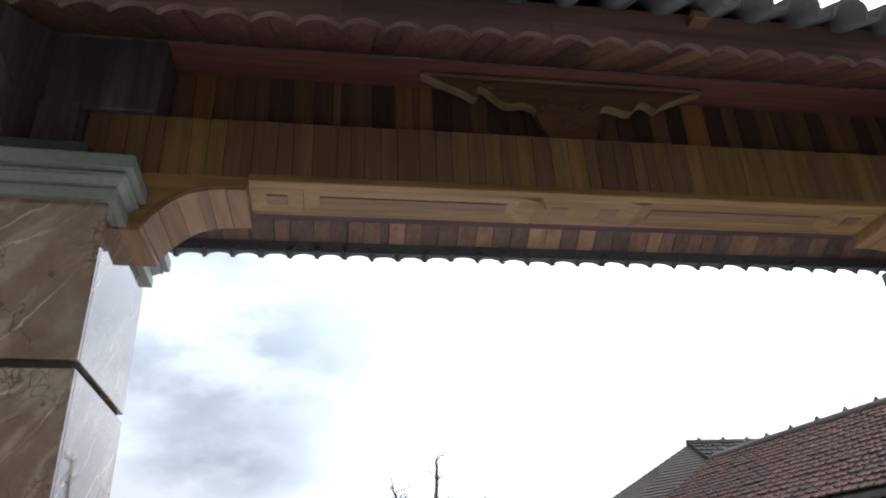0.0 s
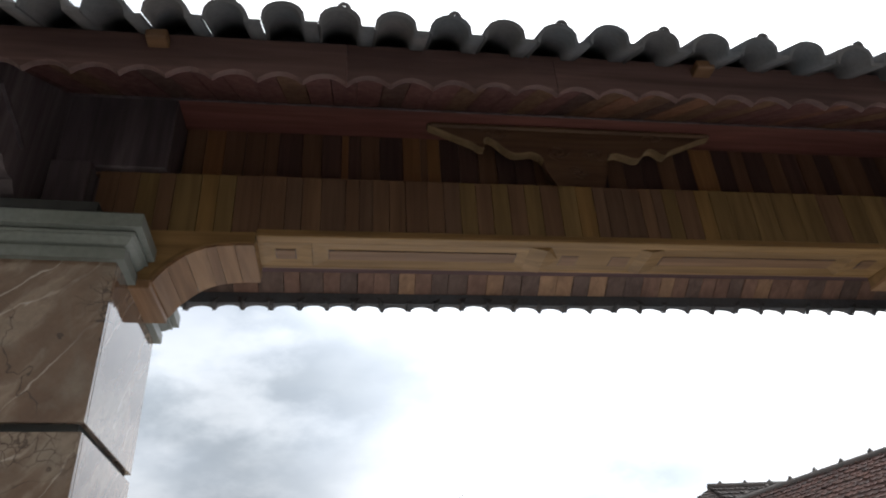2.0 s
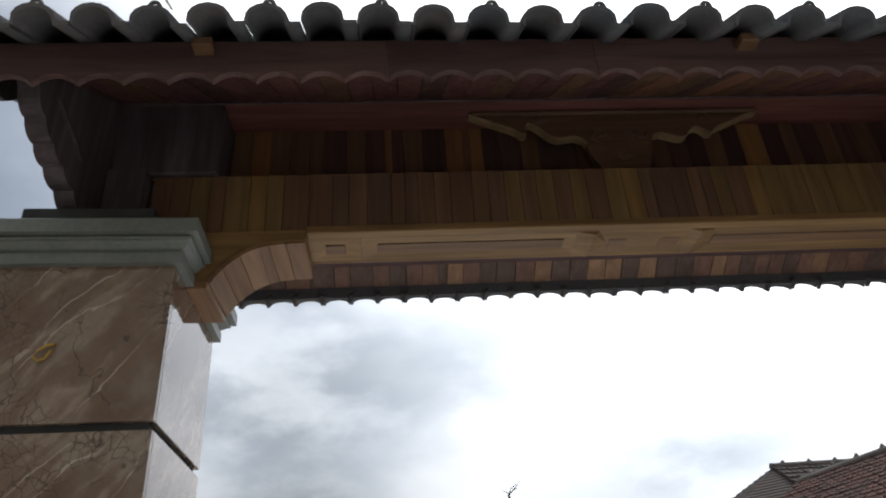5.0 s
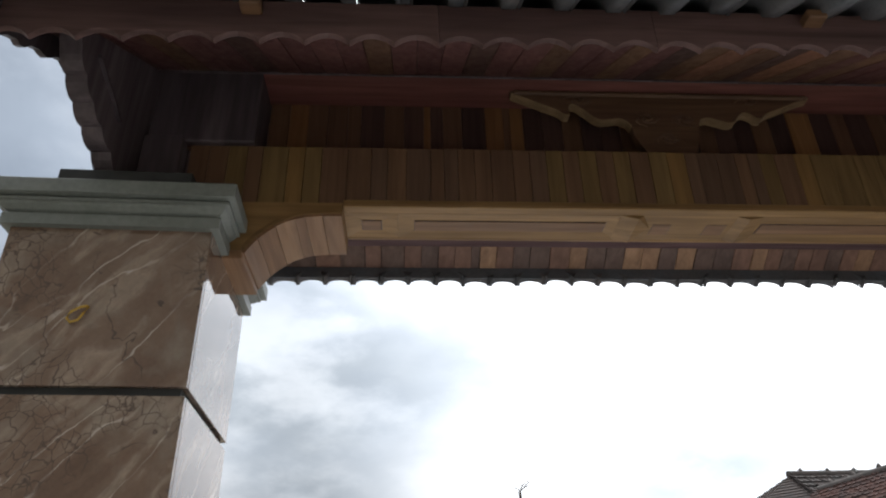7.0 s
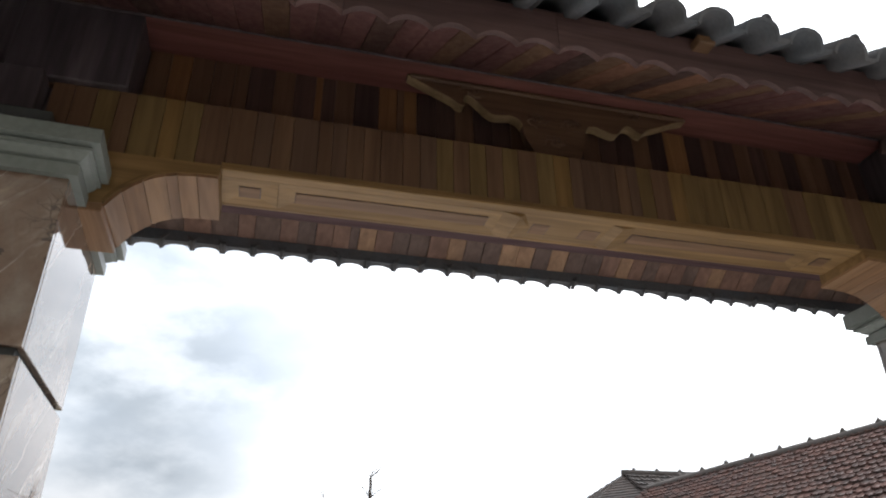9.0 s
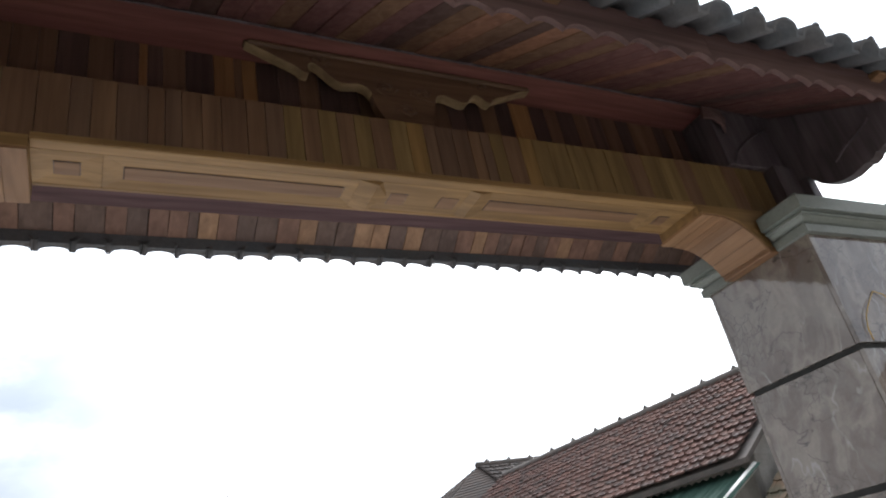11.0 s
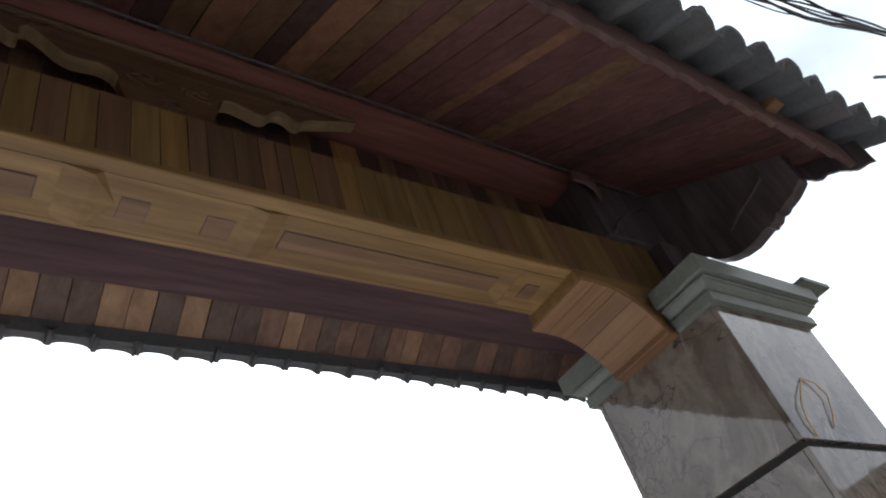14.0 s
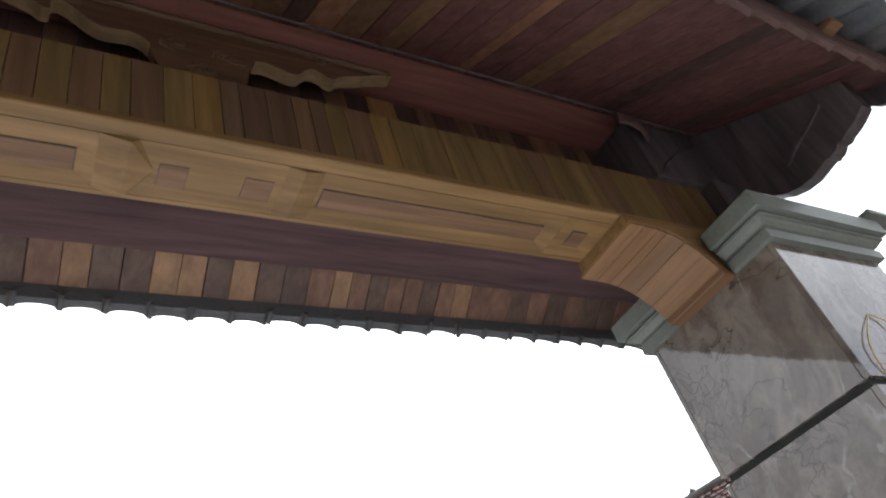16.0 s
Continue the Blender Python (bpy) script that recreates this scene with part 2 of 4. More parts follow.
m_ridge = clay("ridge_mortar", [(0.0, (0.09, 0.078, 0.072)), (1.0, (0.125, 0.107, 0.098))], (0.07, 0.07, 0.065))


def marble(name, sat, value, turn, squeeze, cream):
    """Polished marble: broad drifting bands, mottling, thin cream veins along the bands and nests of fine dark cracks."""
    w = Mat(name, 0.04, spec=0.9)
    v = w.place((1, 1, 1), 3.0)
    warp = w.t.nodes.new("ShaderNodeTexNoise")
    warp.inputs["Scale"].default_value, warp.inputs["Detail"].default_value = 2.2, 5.0
    w.t.links.new(v, warp.inputs["Vector"])

    def bent(vec, amount):
        n = w.t.nodes.new("ShaderNodeVectorMath")
        n.operation = "MULTIPLY_ADD"
        w.t.links.new(warp.outputs["Color"], n.inputs[0])
        n.inputs[1].default_value = (amount, amount, amount)
        w.t.links.new(vec, n.inputs[2])
        return n.outputs[0]

    lay = w.place(squeeze, 3.0, turn)
    band = w.noise(bent(lay, 0.5), 1.7, 7.0, 0.55, 0.25)
    c = w.ramp(band, [(0.26, (0.085, 0.048, 0.032)), (0.4, (0.15, 0.088, 0.058)), (0.47, (0.185, 0.118, 0.08)), (0.52, (0.285, 0.212, 0.158)), (0.56, (0.23, 0.158, 0.112)), (0.6, (0.15, 0.088, 0.058)), (0.7, (0.2, 0.13, 0.09)), (0.8, (0.28, 0.205, 0.152))])
    mottle = w.noise(bent(v, 0.3), 11.0, 8.0, 0.62)
    c = w.mix(c, w.ramp(mottle, [(0.3, (0.74, 0.71, 0.68)), (0.7, (1.16, 1.16, 1.15))]), 0.7, "MULTIPLY")
    cloud = w.noise(v, 2.4, 6.0, 0.6, 0.8)
    c = w.mix(c, (0.25, 0.205, 0.16), w.span(cloud, 0.46, 0.64, 0.0, 0.65))
    vein = w.noise(bent(lay, 0.3), 1.6, 4.0, 0.5, 0.15)
    line = w.ramp(vein, [(0.487, (0, 0, 0)), (0.497, (1, 1, 1)), (0.502, (1, 1, 1)), (0.508, (0, 0, 0))])
    where = w.ramp(w.noise(v, 3.8, 3.0), [(0.44, (0, 0, 0)), (0.56, (1, 1, 1))])
    c = w.mix(c, cream, w.mix(line, where, 0.85, "MULTIPLY"))
    split = w.noise(bent(w.place((1.1, 1.1, 1.9), 8.0), 0.35), 1.9, 4.0, 0.5, 0.3)
    crack = w.ramp(split, [(0.4945, (0, 0, 0)), (0.498, (1, 1, 1)), (0.501, (1, 1, 1)), (0.5045, (0, 0, 0))])
    nest = w.ramp(w.cells(bent(v, 0.45), 21.0), [(0.0, (1, 1, 1)), (0.06, (0, 0, 0))])
    inside = w.ramp(w.noise(v, 3.1, 4.0, 0.6), [(0.52, (0, 0, 0)), (0.58, (1, 1, 1))])
    area = w.ramp(w.noise(v, 2.1, 4.0), [(0.44, (0, 0, 0)), (0.5, (1, 1, 1))])
    c = w.mix(c, (0.055, 0.034, 0.026), w.mix(crack, area, 1.0, "MULTIPLY"))
    c = w.mix(c, (0.07, 0.044, 0.034), w.mix(nest, inside, 1.0, "MULTIPLY"))
    speck = w.noise(v, 60.0, 5.0, 0.7)
    c = w.mix(c, w.ramp(speck, [(0.35, (0.8, 0.79, 0.78)), (0.7, (1.08, 1.08, 1.08))]), 0.5, "MULTIPLY")
    hs = w.t.nodes.new("ShaderNodeHueSaturation")
    hs.inputs["Saturation"].default_value, hs.inputs["Value"].default_value = sat, value
    w.t.links.new(c, hs.inputs["Color"])
    return w.done(hs.outputs[0], w.noise(v, 1.5, 1.0), 0.02, 0.004, w.span(speck, 0.3, 0.7, 0.015, 0.05))


m_marble = marble("polished_brown_marble", 0.92, 1.08, (38, -50, 0), (0.62, 0.62, 3.2), (0.46, 0.39, 0.33))
# the same brown stone, greyed so its colour carries the sky's glare
m_marble_glare = marble("polished_brown_marble_glare", 0.5, 0.9, (14, 10, 20), (1.7, 1.7, 0.65), (0.36, 0.33, 0.3))


def plain(name, a, b, scale, rough=0.8, spec=0.3, bump=0.3, metal=0.0):
    w = Mat(name, rough, metal, spec)
    v = w.place((1, 1, 1), 4.0)
    big, fine = w.noise(v, scale, 5.0, 0.6), w.noise(v, scale * 16, 4.0)
    c = w.mix(w.ramp(big, [(0.32, a), (0.68, b)]), w.ramp(fine, [(0.3, (0.82, 0.82, 0.82)), (0.7, (1.08, 1.08, 1.08))]), 0.6, "MULTIPLY")
    return w.done(c, fine, bump, 0.003)


m_cornice = plain("grey_green_moulding", (0.165, 0.183, 0.168), (0.222, 0.238, 0.222), 3.0, 0.45, 0.4, 0.12)
m_groove = plain("dark_joint", (0.035, 0.037, 0.038), (0.055, 0.057, 0.057), 8.0, 0.7)
m_plaster = plain("stained_plaster", (0.2, 0.19, 0.175), (0.36, 0.345, 0.32), 2.2)
m_unseen_wall = plain("unseen_wall_plaster", (0.2, 0.185, 0.15), (0.3, 0.275, 0.225), 0.6)
m_concrete = plain("bounce_concrete", (0.40, 0.385, 0.36), (0.52, 0.5, 0.475), 0.7)
m_earth = plain("dry_ground", (0.13, 0.115, 0.08), (0.24, 0.21, 0.16), 0.25)
m_sheet = plain("green_sheet_metal", (0.022, 0.05, 0.04), (0.04, 0.078, 0.062), 2.5, 0.8, 0.15, 0.1)
m_bark = plain("bare_bark", (0.06, 0.05, 0.042), (0.12, 0.1, 0.085), 9.0, 0.9, 0.2, 0.6)
m_leaf = plain("green_leaf", (0.035, 0.075, 0.03), (0.07, 0.125, 0.05), 6.0, 0.5, 0.4, 0.1)
m_cable = plain("black_cable", (0.018, 0.018, 0.02), (0.035, 0.035, 0.038), 10.0, 0.5, 0.4, 0.1)
m_rope = plain("yellow_plastic_wire", (0.5, 0.3, 0.04), (0.62, 0.4, 0.07), 30.0, 0.45, 0.4, 0.1)
m_steel = plain("grey_steel", (0.22, 0.22, 0.23), (0.34, 0.34, 0.35), 12.0, 0.45, 0.5, 0.1, 0.6)
m_white = plain("white_trim_paint", (0.6, 0.59, 0.57), (0.78, 0.77, 0.75), 3.0, 0.6, 0.4, 0.1)
m_brick_red = plain("red_painted_wall", (0.22, 0.1, 0.075), (0.3, 0.15, 0.11), 3.0)


# ---- mesh helpers ----
def mesh_of(name, verts, faces, material, smooth=False):
    me = bpy.data.meshes.new(name)
    me.from_pydata([tuple(v) for v in verts], [], faces)
    me.materials.append(material)
    bm = bmesh.new()
    bm.from_mesh(me)
    bmesh.ops.recalc_face_normals(bm, faces=bm.faces)
    bm.to_mesh(me)
    bm.free()
    if smooth:
        me.polygons.foreach_set("use_smooth", [True] * len(me.polygons))
    return me


def bm_mesh(name, bm, material):
    me = bpy.data.meshes.new(name)
    bm.to_mesh(me)
    bm.free()
    me.materials.append(material)
    return me


def box(x0, x1, y0, y1, z0, z1, bevel=0.003):
    bm = bmesh.new()
    bmesh.ops.create_cube(bm, size=1.0)
    bmesh.ops.transform(bm, verts=bm.verts, matrix=Matrix.Translation(((x0 + x1) / 2, (y0 + y1) / 2, (z0 + z1) / 2)) @ Matrix.Diagonal((abs(x1 - x0), abs(y1 - y0), abs(z1 - z0), 1)))
    if bevel:
        bmesh.ops.bevel(bm, geom=list(bm.edges), offset=bevel, segments=1, affect="EDGES")
    return bm


def prism(outline, lo, hi, axis, bevel=0.0):
    """A flat outline pushed along an axis. Outline pairs: (y, z) for x, (x, z) for y, (x, y) for z."""
    bm = bmesh.new()

    def at(p, k):
        return {"x": (k, p[0], p[1]), "y": (p[0], k, p[1]), "z": (p[0], p[1], k)}[axis]

    a = [bm.verts.new(at(p, lo)) for p in outline]
    b = [bm.verts.new(at(p, hi)) for p in outline]
    bm.faces.new(a)
    bm.faces.new(list(reversed(b)))
    n = len(outline)
    for i in range(n):
        bm.faces.new((a[i], b[i], b[(i + 1) % n], a[(i + 1) % n]))
    bmesh.ops.recalc_face_normals(bm, faces=bm.faces)
    if bevel:
        bmesh.ops.bevel(bm, geom=list(bm.edges), offset=bevel, segments=1, affect="EDGES")
    return bm


def part(name, bm, material, parent, label=""):
    ob = new(name, bm_mesh(name, bm, material))
    ob.parent = parent
    return tagged(ob, label)


def piece(name, me, parent, m):
    """One of many alike pieces, on a shared mesh."""
    ob = new(name, me)
    ob.parent = parent
    ob.matrix_basis = m
    return ob


def thing(name, label, category, group="", kind="", at=(0, 0, 0)):
    ob = new(name)
    ob.location = at
    ob.empty_display_size = 0.1
    return tagged(ob, label, category, group, kind)


def tube(points, radius, sides=7, taper=None):
    """A round bar along points; taper: radius at the far end."""
    bm = bmesh.new()
    rings = []
    pts = [Vector(p) for p in points]
    n = len(pts)
    for i, p in enumerate(pts):
        d = (pts[min(i + 1, n - 1)] - pts[max(i - 1, 0)]).normalized()
        side = d.cross(Vector((0.31, 0.2, 0.93))).normalized()
        up = side.cross(d)
        r = radius if taper is None else radius + (taper - radius) * i / max(n - 1, 1)
        rings.append([bm.verts.new(p + (side * math.cos(a) + up * math.sin(a)) * r) for a in (2 * math.pi * k / sides for k in range(sides))])
    for a, b in zip(rings, rings[1:]):
        for k in range(sides):
            f = bm.faces.new((a[k], a[(k + 1) % sides], b[(k + 1) % sides], b[k]))
            f.smooth = True
    bm.faces.new(rings[0])
    bm.faces.new(list(reversed(rings[-1])))
    bmesh.ops.recalc_face_normals(bm, faces=bm.faces)
    return bm


# ---- ground ----
ground = new("ground", mesh_of("ground", [(-400, -400, -0.06), (400, -400, -0.06), (400, 400, -0.06), (-400, 400, -0.06)], [(0, 1, 2, 3)], m_earth))
tagged(ground, "dry bare earth round the gate", "ground", kind="structure")
# unseen paving, pale to bounce light up, cut short west to dim left eaves
drive = new("pavement", bm_mesh("pavement", box(-3.0, 3.2, -9, 14, -0.05, 0.0, 0.01), m_concrete))
tagged(drive, "pale grey concrete yard, unseen, added to bounce light up under the gate", "pavement", kind="structure")

# plain unseen wall added behind the viewer, to darken the left pillar's reflections
rear = new("wall_south", bm_mesh("wall_south", box(-13, 7, -9.6, -9.2, -0.05, 8.2, 0.02), m_unseen_wall))
tagged(rear, "plain stained plaster wall, unseen, added to darken the pillar reflections", "wall", kind="structure")

# unseen wall added on the left to keep light off the eaves there
west = new("wall_west", bm_mesh("wall_west", box(-5.3, -5.0, -9.2, 0.6, -0.05, 4.6, 0.02), m_unseen_wall))
tagged(west, "plain stained plaster wall, unseen, added to shade the left eaves", "wall", kind="structure")

# ---- gate: pillars ----
PX0, PX1, PY0 = 2.05, 2.80, 0.0     # a pillar's inner and outer side, and its front
CAP_LO = 2.873
GROOVES = [2.23, 1.60, 0.97, 0.34]


CAP_HI = {-1: 3.046, 1: 3.068}    # the caps are not of one height


def pillar(side):
    PY1 = 0.765 if side < 0 else 0.75
    p = thing("gate_pillar", "square gate pillar clad in polished %s marble with dark joints and a grey moulded cap" % ("brown" if side < 0 else "glare-greyed brown"), "pillar", "gate pillars", at=(side * 2.425, 0.34, 0))
    inv = Matrix.Translation((-side * 2.425, -0.34, 0))

    def add(name, bm, mat, label=""):
        bmesh.ops.transform(bm, verts=bm.verts, matrix=inv)
        return part(name, bm, mat, p, label)

    x0, x1 = sorted((side * PX0, side * PX1))
    # the right pillar takes the copy with sky glare painted in
    stone = m_marble if side < 0 else m_marble_glare
    g = 0.022
    add("core", box(x0 + g, x1 - g, PY0 + g, PY1 - g, 0, 3.03, 0), m_groove, "dark recessed joint")
    tops = [CAP_LO] + [z - 0.016 for z in GROOVES]
    bottoms = [z + 0.016 for z in GROOVES] + [0.0]
    for hi, lo in zip(tops, bottoms):
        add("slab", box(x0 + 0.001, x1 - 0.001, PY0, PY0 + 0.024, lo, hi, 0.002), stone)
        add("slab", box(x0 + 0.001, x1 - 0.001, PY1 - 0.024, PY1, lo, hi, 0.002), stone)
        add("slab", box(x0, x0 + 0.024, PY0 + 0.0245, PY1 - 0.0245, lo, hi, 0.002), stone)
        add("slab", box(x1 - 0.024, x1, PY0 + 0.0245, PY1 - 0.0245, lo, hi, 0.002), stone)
    # moulded cap: stepped rings swept round the pillar
    steps = [(0.004, 2.868), (0.03, 2.868), (0.03, 2.914), (0.016, 2.917), (0.016, 2.925), (0.03, 2.932), (0.046, 2.946), (0.052, 2.956), (0.064, 2.957), (0.064, 2.968), (0.05, 2.97), (0.05, 2.977), (0.088, 2.979), (0.088, CAP_HI[side] - 0.01), (0.08, CAP_HI[side] - 0.002), (0.0, CAP_HI[side])]
    bm = bmesh.new()
    # the moulding breaks off where the corbel comes out of the inner side
    xi, xo = side * PX0, side * PX1

    def outline(o):
        i, u, w = xi - side * o, xo + side * o, xi - side * 0.002
        return ((u, PY0 - o), (i, PY0 - o), (i, 0.188), (w, 0.188), (w, 0.552), (i, 0.552), (i, PY1 + o), (u, PY1 + o))

    rings = [[bm.verts.new((x, y, z)) for x, y in outline(max(o, 0.003))] for o, z in steps]
    for a, b in zip(rings, rings[1:]):
        for k in range(8):
            bm.faces.new((a[k], a[(k + 1) % 8], b[(k + 1) % 8], b[k]))
    bm.faces.new(rings[-1])
    bm.faces.new(list(reversed(rings[0])))
    bmesh.ops.recalc_face_normals(bm, faces=bm.faces)
    add("cap", bm, m_cornice, "grey-green moulded cap")
    slab = box(x0 + 0.14, x1 - 0.1, -0.045, 0.62, 3.046, 3.114, 0.004) if side < 0 else box(x0 + 0.755, x1 + 0.25, -0.12, 0.04, 3.069, 3.097, 0.004)
    add("top_slab", slab, m_groove if side < 0 else m_cornice, "thin loose slab")
    if side < 0:
        # this pillar stands a little askew, turned about its inner front edge
        p.matrix_basis = Matrix.Translation((-2.05, 0, 0)) @ Matrix.Rotation(radians(2.2), 4, "Z") @ Matrix.Translation((2.05 - 2.425, 0.34, 0))
    return p


pillar_left, pillar_right = pillar(-1), pillar(1)

# ---- gate: lintel ----
lintel = thing("gate_lintel", "timber gate lintel faced with uneven brown and yellow boards", "lintel", at=(0, 0.38, 3.14))
LIN = Matrix.Translation((0, -0.38, -3.14))


def lin(name, bm, mat, label=""):
    bmesh.ops.transform(bm, verts=bm.verts, matrix=LIN)
    return part(name, bm, mat, lintel, label)


BEAM_F, BEAM_B, SOFFIT = 0.232, 0.508, 3.14
lin("core", box(-2.3, 2.3, 0.26, 0.492, 3.16, 3.46, 0), m_dark)
lin("core", box(-2.3, 2.3, 0.448, 0.492, 3.466, 3.78, 0), m_dark)
lin("rear_board", box(-2.04, 2.04, 0.494, 0.507, 3.15, 3.78, 0.002), m_red)
lin("ledge", box(-2.3, 2.3, BEAM_F + 0.002, 0.46, 3.452, 3.464, 0.002), m_upper)
lin("soffit_board", box(-1.575, 1.575, 0.225, BEAM_B, SOFFIT + 0.010, SOFFIT + 0.034, 0.002), m_honey)
lin("edge_strip", box(-1.575, 1.575, 0.218, 0.272, SOFFIT - 0.006, SOFFIT + 0.0095, 0.004), m_honey)
lin("edge_strip", box(-1.575, 1.575, 0.4885, BEAM_B + 0.002, SOFFIT - 0.006, SOFFIT + 0.0095, 0.004), m_honey)


def coffer(xa, xb):
    """A sunk panel between sloped frame faces: mitred slopes down to an inset plate."""
    bm = bmesh.new()
    o = [(xa, 0.273), (xb, 0.273), (xb, 0.487), (xa, 0.487)]
    w = 0.072
    i = [(xa + w, 0.273 + 0.074), (xb - w, 0.273 + 0.074), (xb - w, 0.487 - 0.053), (xa + w, 0.487 - 0.053)]
    z0, z1 = SOFFIT - 0.004, SOFFIT + 0.006
    outer = [bm.verts.new((x, y, z0)) for x, y in o]
    inner = [bm.verts.new((x, y, z1)) for x, y in i]
    top = [bm.verts.new((x, y, SOFFIT + 0.0098)) for x, y in o]
    for k in range(4):
        n = (k + 1) % 4
        bm.faces.new((outer[k], outer[n], inner[n], inner[k]))
        bm.faces.new((outer[k], outer[n], top[n], top[k]))
    bm.faces.new(inner)
    bmesh.ops.recalc_face_normals(bm, faces=bm.faces)
    lin("coffer_frame", bm, m_honey)
    lin("inset_edge", box(xa + w + 0.001, xb - w - 0.001, 0.348, 0.433, SOFFIT + 0.0035, SOFFIT + 0.0057, 0.0), m_dark)
    lin("inset_panel", box(xa + w + 0.0035, xb - w - 0.0035, 0.3505, 0.4305, SOFFIT + 0.0005, SOFFIT + 0.0034, 0.0015), m_inset, "darker sunk panel")


def wedge(x, back, tip):
    """A proud block: a ridge across the soffit at x, a long slope behind it and a pointed face before it."""
    bm = bmesh.new()
    y0, y1, ym = 0.274, 0.486, 0.38
    z0, z1 = SOFFIT - 0.0035, SOFFIT - 0.021
    a, b = bm.verts.new((x, y0, z1)), bm.verts.new((x, y1, z1))
    pa, pb = bm.verts.new((x + tip * 0.3, y0, z0)), bm.verts.new((x + tip * 0.3, y1, z0))
    t = bm.verts.new((x + tip, ym, z0))
    c, d = bm.verts.new((x + back, y0, z0)), bm.verts.new((x + back, y1, z0))
    for f in ((a, b, t), (a, t, pa), (b, pb, t), (a, c, d, b), (a, pa, c), (b, d, pb), (c, pa, t, pb, d)):
        bm.faces.new(f)
    bmesh.ops.recalc_face_normals(bm, faces=bm.faces)
    lin("wedge_block", bm, m_honey)


for xa, xb in ((-1.575, -1.3375), (-1.3355, -0.305), (0.28, 1.349), (1.351, 1.575)):
    coffer(xa, xb)
lin("middle_plate", box(-0.304, 0.279, 0.273, 0.487, SOFFIT - 0.003, SOFFIT + 0.0095, 0.0), m_honey)
for xa, xb in ((-0.157, -0.076), (0.096, 0.185)):
    lin("inset_panel", box(xa, xb, 0.35, 0.436, SOFFIT - 0.0055, SOFFIT - 0.0032, 0.0008), m_inset, "darker square panel")
    lin("inset_edge", box(xa - 0.002, xb + 0.002, 0.348, 0.438, SOFFIT - 0.0042, SOFFIT - 0.0031, 0.0), m_dark)
wedge(-0.248, -0.08, 0.078)
lin("ridge_block", prism([(0.215, SOFFIT - 0.0035), (0.27, SOFFIT - 0.016), (0.335, SOFFIT - 0.0035)], 0.274, 0.486, "y"), m_honey)

rnd = random.Random(5)


def unit_board(name, mat, bx, by, bz):
    """A bevelled board about one size, shared by its neighbours."""
    return bm_mesh(name, box(-bx / 2, bx / 2, -by / 2, by / 2, -bz / 2, bz / 2, 0.002), mat)


def toned(rows):
    """(start, tones) runs into boards: each run is split evenly, its last number is the end."""
    out = []
    for (a, names), (b, _) in zip(rows, rows[1:]):
        names = names.split()
        step = (b - a) / len(names)
        out += [(a + i * step, a + (i + 1) * step, n) for i, n in enumerate(names)]
    return out


def board_row(parent, inv, boards, mats, y, z0, z1, depth, gap=0.0016):
    shared = {}
    for a, b, n in boards:
        if n not in shared:
            shared[n] = unit_board("board", mats[n], 0.1, depth, z1 - z0)
        jog, lean = rnd.uniform(-0.0012, 0.0012), radians(rnd.uniform(-0.12, 0.12))
        piece("board", shared[n], parent, inv @ Matrix.Translation(((a + b) / 2, y + depth / 2 + jog, (z0 + z1) / 2)) @ Matrix.Rotation(lean, 4, "Y") @ Matrix.Diagonal(((b - a - gap) / 0.1, 1, 1, 1)))


FRONT = toned([(-2.28, "brown brown yellow"), (-2.022, "brown"), (-1.953, "yellow"), (-1.838, "gold yellow"), (-1.685, "brown"), (-1.567, "brown"), (-1.459, "plum"), (-1.386, "brown"), (-1.3, "plum"),
               (-1.189, "brown plum"), (-1.065, "brown brown"), (-0.913, "brown"), (-0.811, "brown plum"), (-0.655, "yellow"), (-0.577, "brown"), (-0.5, "yellow brown"), (-0.338, "yellow"), (-0.26, "brown"),
               (-0.168, "yellow"), (-0.082, "gold"), (0.004, "plum"), (0.065, "plum plum"), (0.243, "brown"), (0.306, "plum"), (0.36, "yellow"), (0.434, "brown"), (0.532, "gold"), (0.61, "yellow"),
               (0.703, "yellow yellow"), (0.94, "yellow yellow brown yellow"), (1.447, "yellow brown yellow yellow brown yellow yellow"), (2.28, "")])
board_row(lintel, LIN, FRONT, UPRIGHT, BEAM_F, SOFFIT + 0.012, 3.466, 0.02)
UPPER = toned([(-1.99, "umber orange"), (-1.797, "umber umber"), (-1.6, "umber"), (-1.531, "dark"), (-1.415, "umber"), (-1.314, "dark"), (-1.217, "orange"), (-1.18, "dark"), (-1.12, "umber"), (-1.021, "dark"),
               (-0.902, "orange"), (-0.808, "umber"), (-0.775, "orange"), (-0.707, "dark dark umber dark dark umber dark dark dark umber dark dark umber dark"), (0.69, "orange"), (0.82, "dark"), (0.926, "umber"),
               (1.01, "dark"), (1.132, "umber"), (1.231, "dark umber"), (1.443, "dark umber"), (1.641, "umber dark"), (1.829, "umber dark"), (1.99, "")])
board_row(lintel, LIN, UPPER, UPRIGHT, 0.43, 3.466, 3.888, 0.016)
lin("red_board", box(-2.0, 2.0, 0.172, 0.446, 3.889, 3.901, 0.002), m_red, "red-brown board under the eaves")
lin("end_block", box(-2.5, -1.995, 0.205, 0.44, 3.47, 3.885, 0.006), m_dark)
lin("end_block", box(1.995, 2.5, 0.205, 0.44, 3.47, 3.885, 0.006), m_dark)


lin("curved_strip", tube([(2.04, 0.2, 3.49), (2.1, 0.2, 3.57), (2.19, 0.2, 3.64), (2.31, 0.2, 3.72), (2.45, 0.2, 3.79)], 0.008, 6), m_dark)


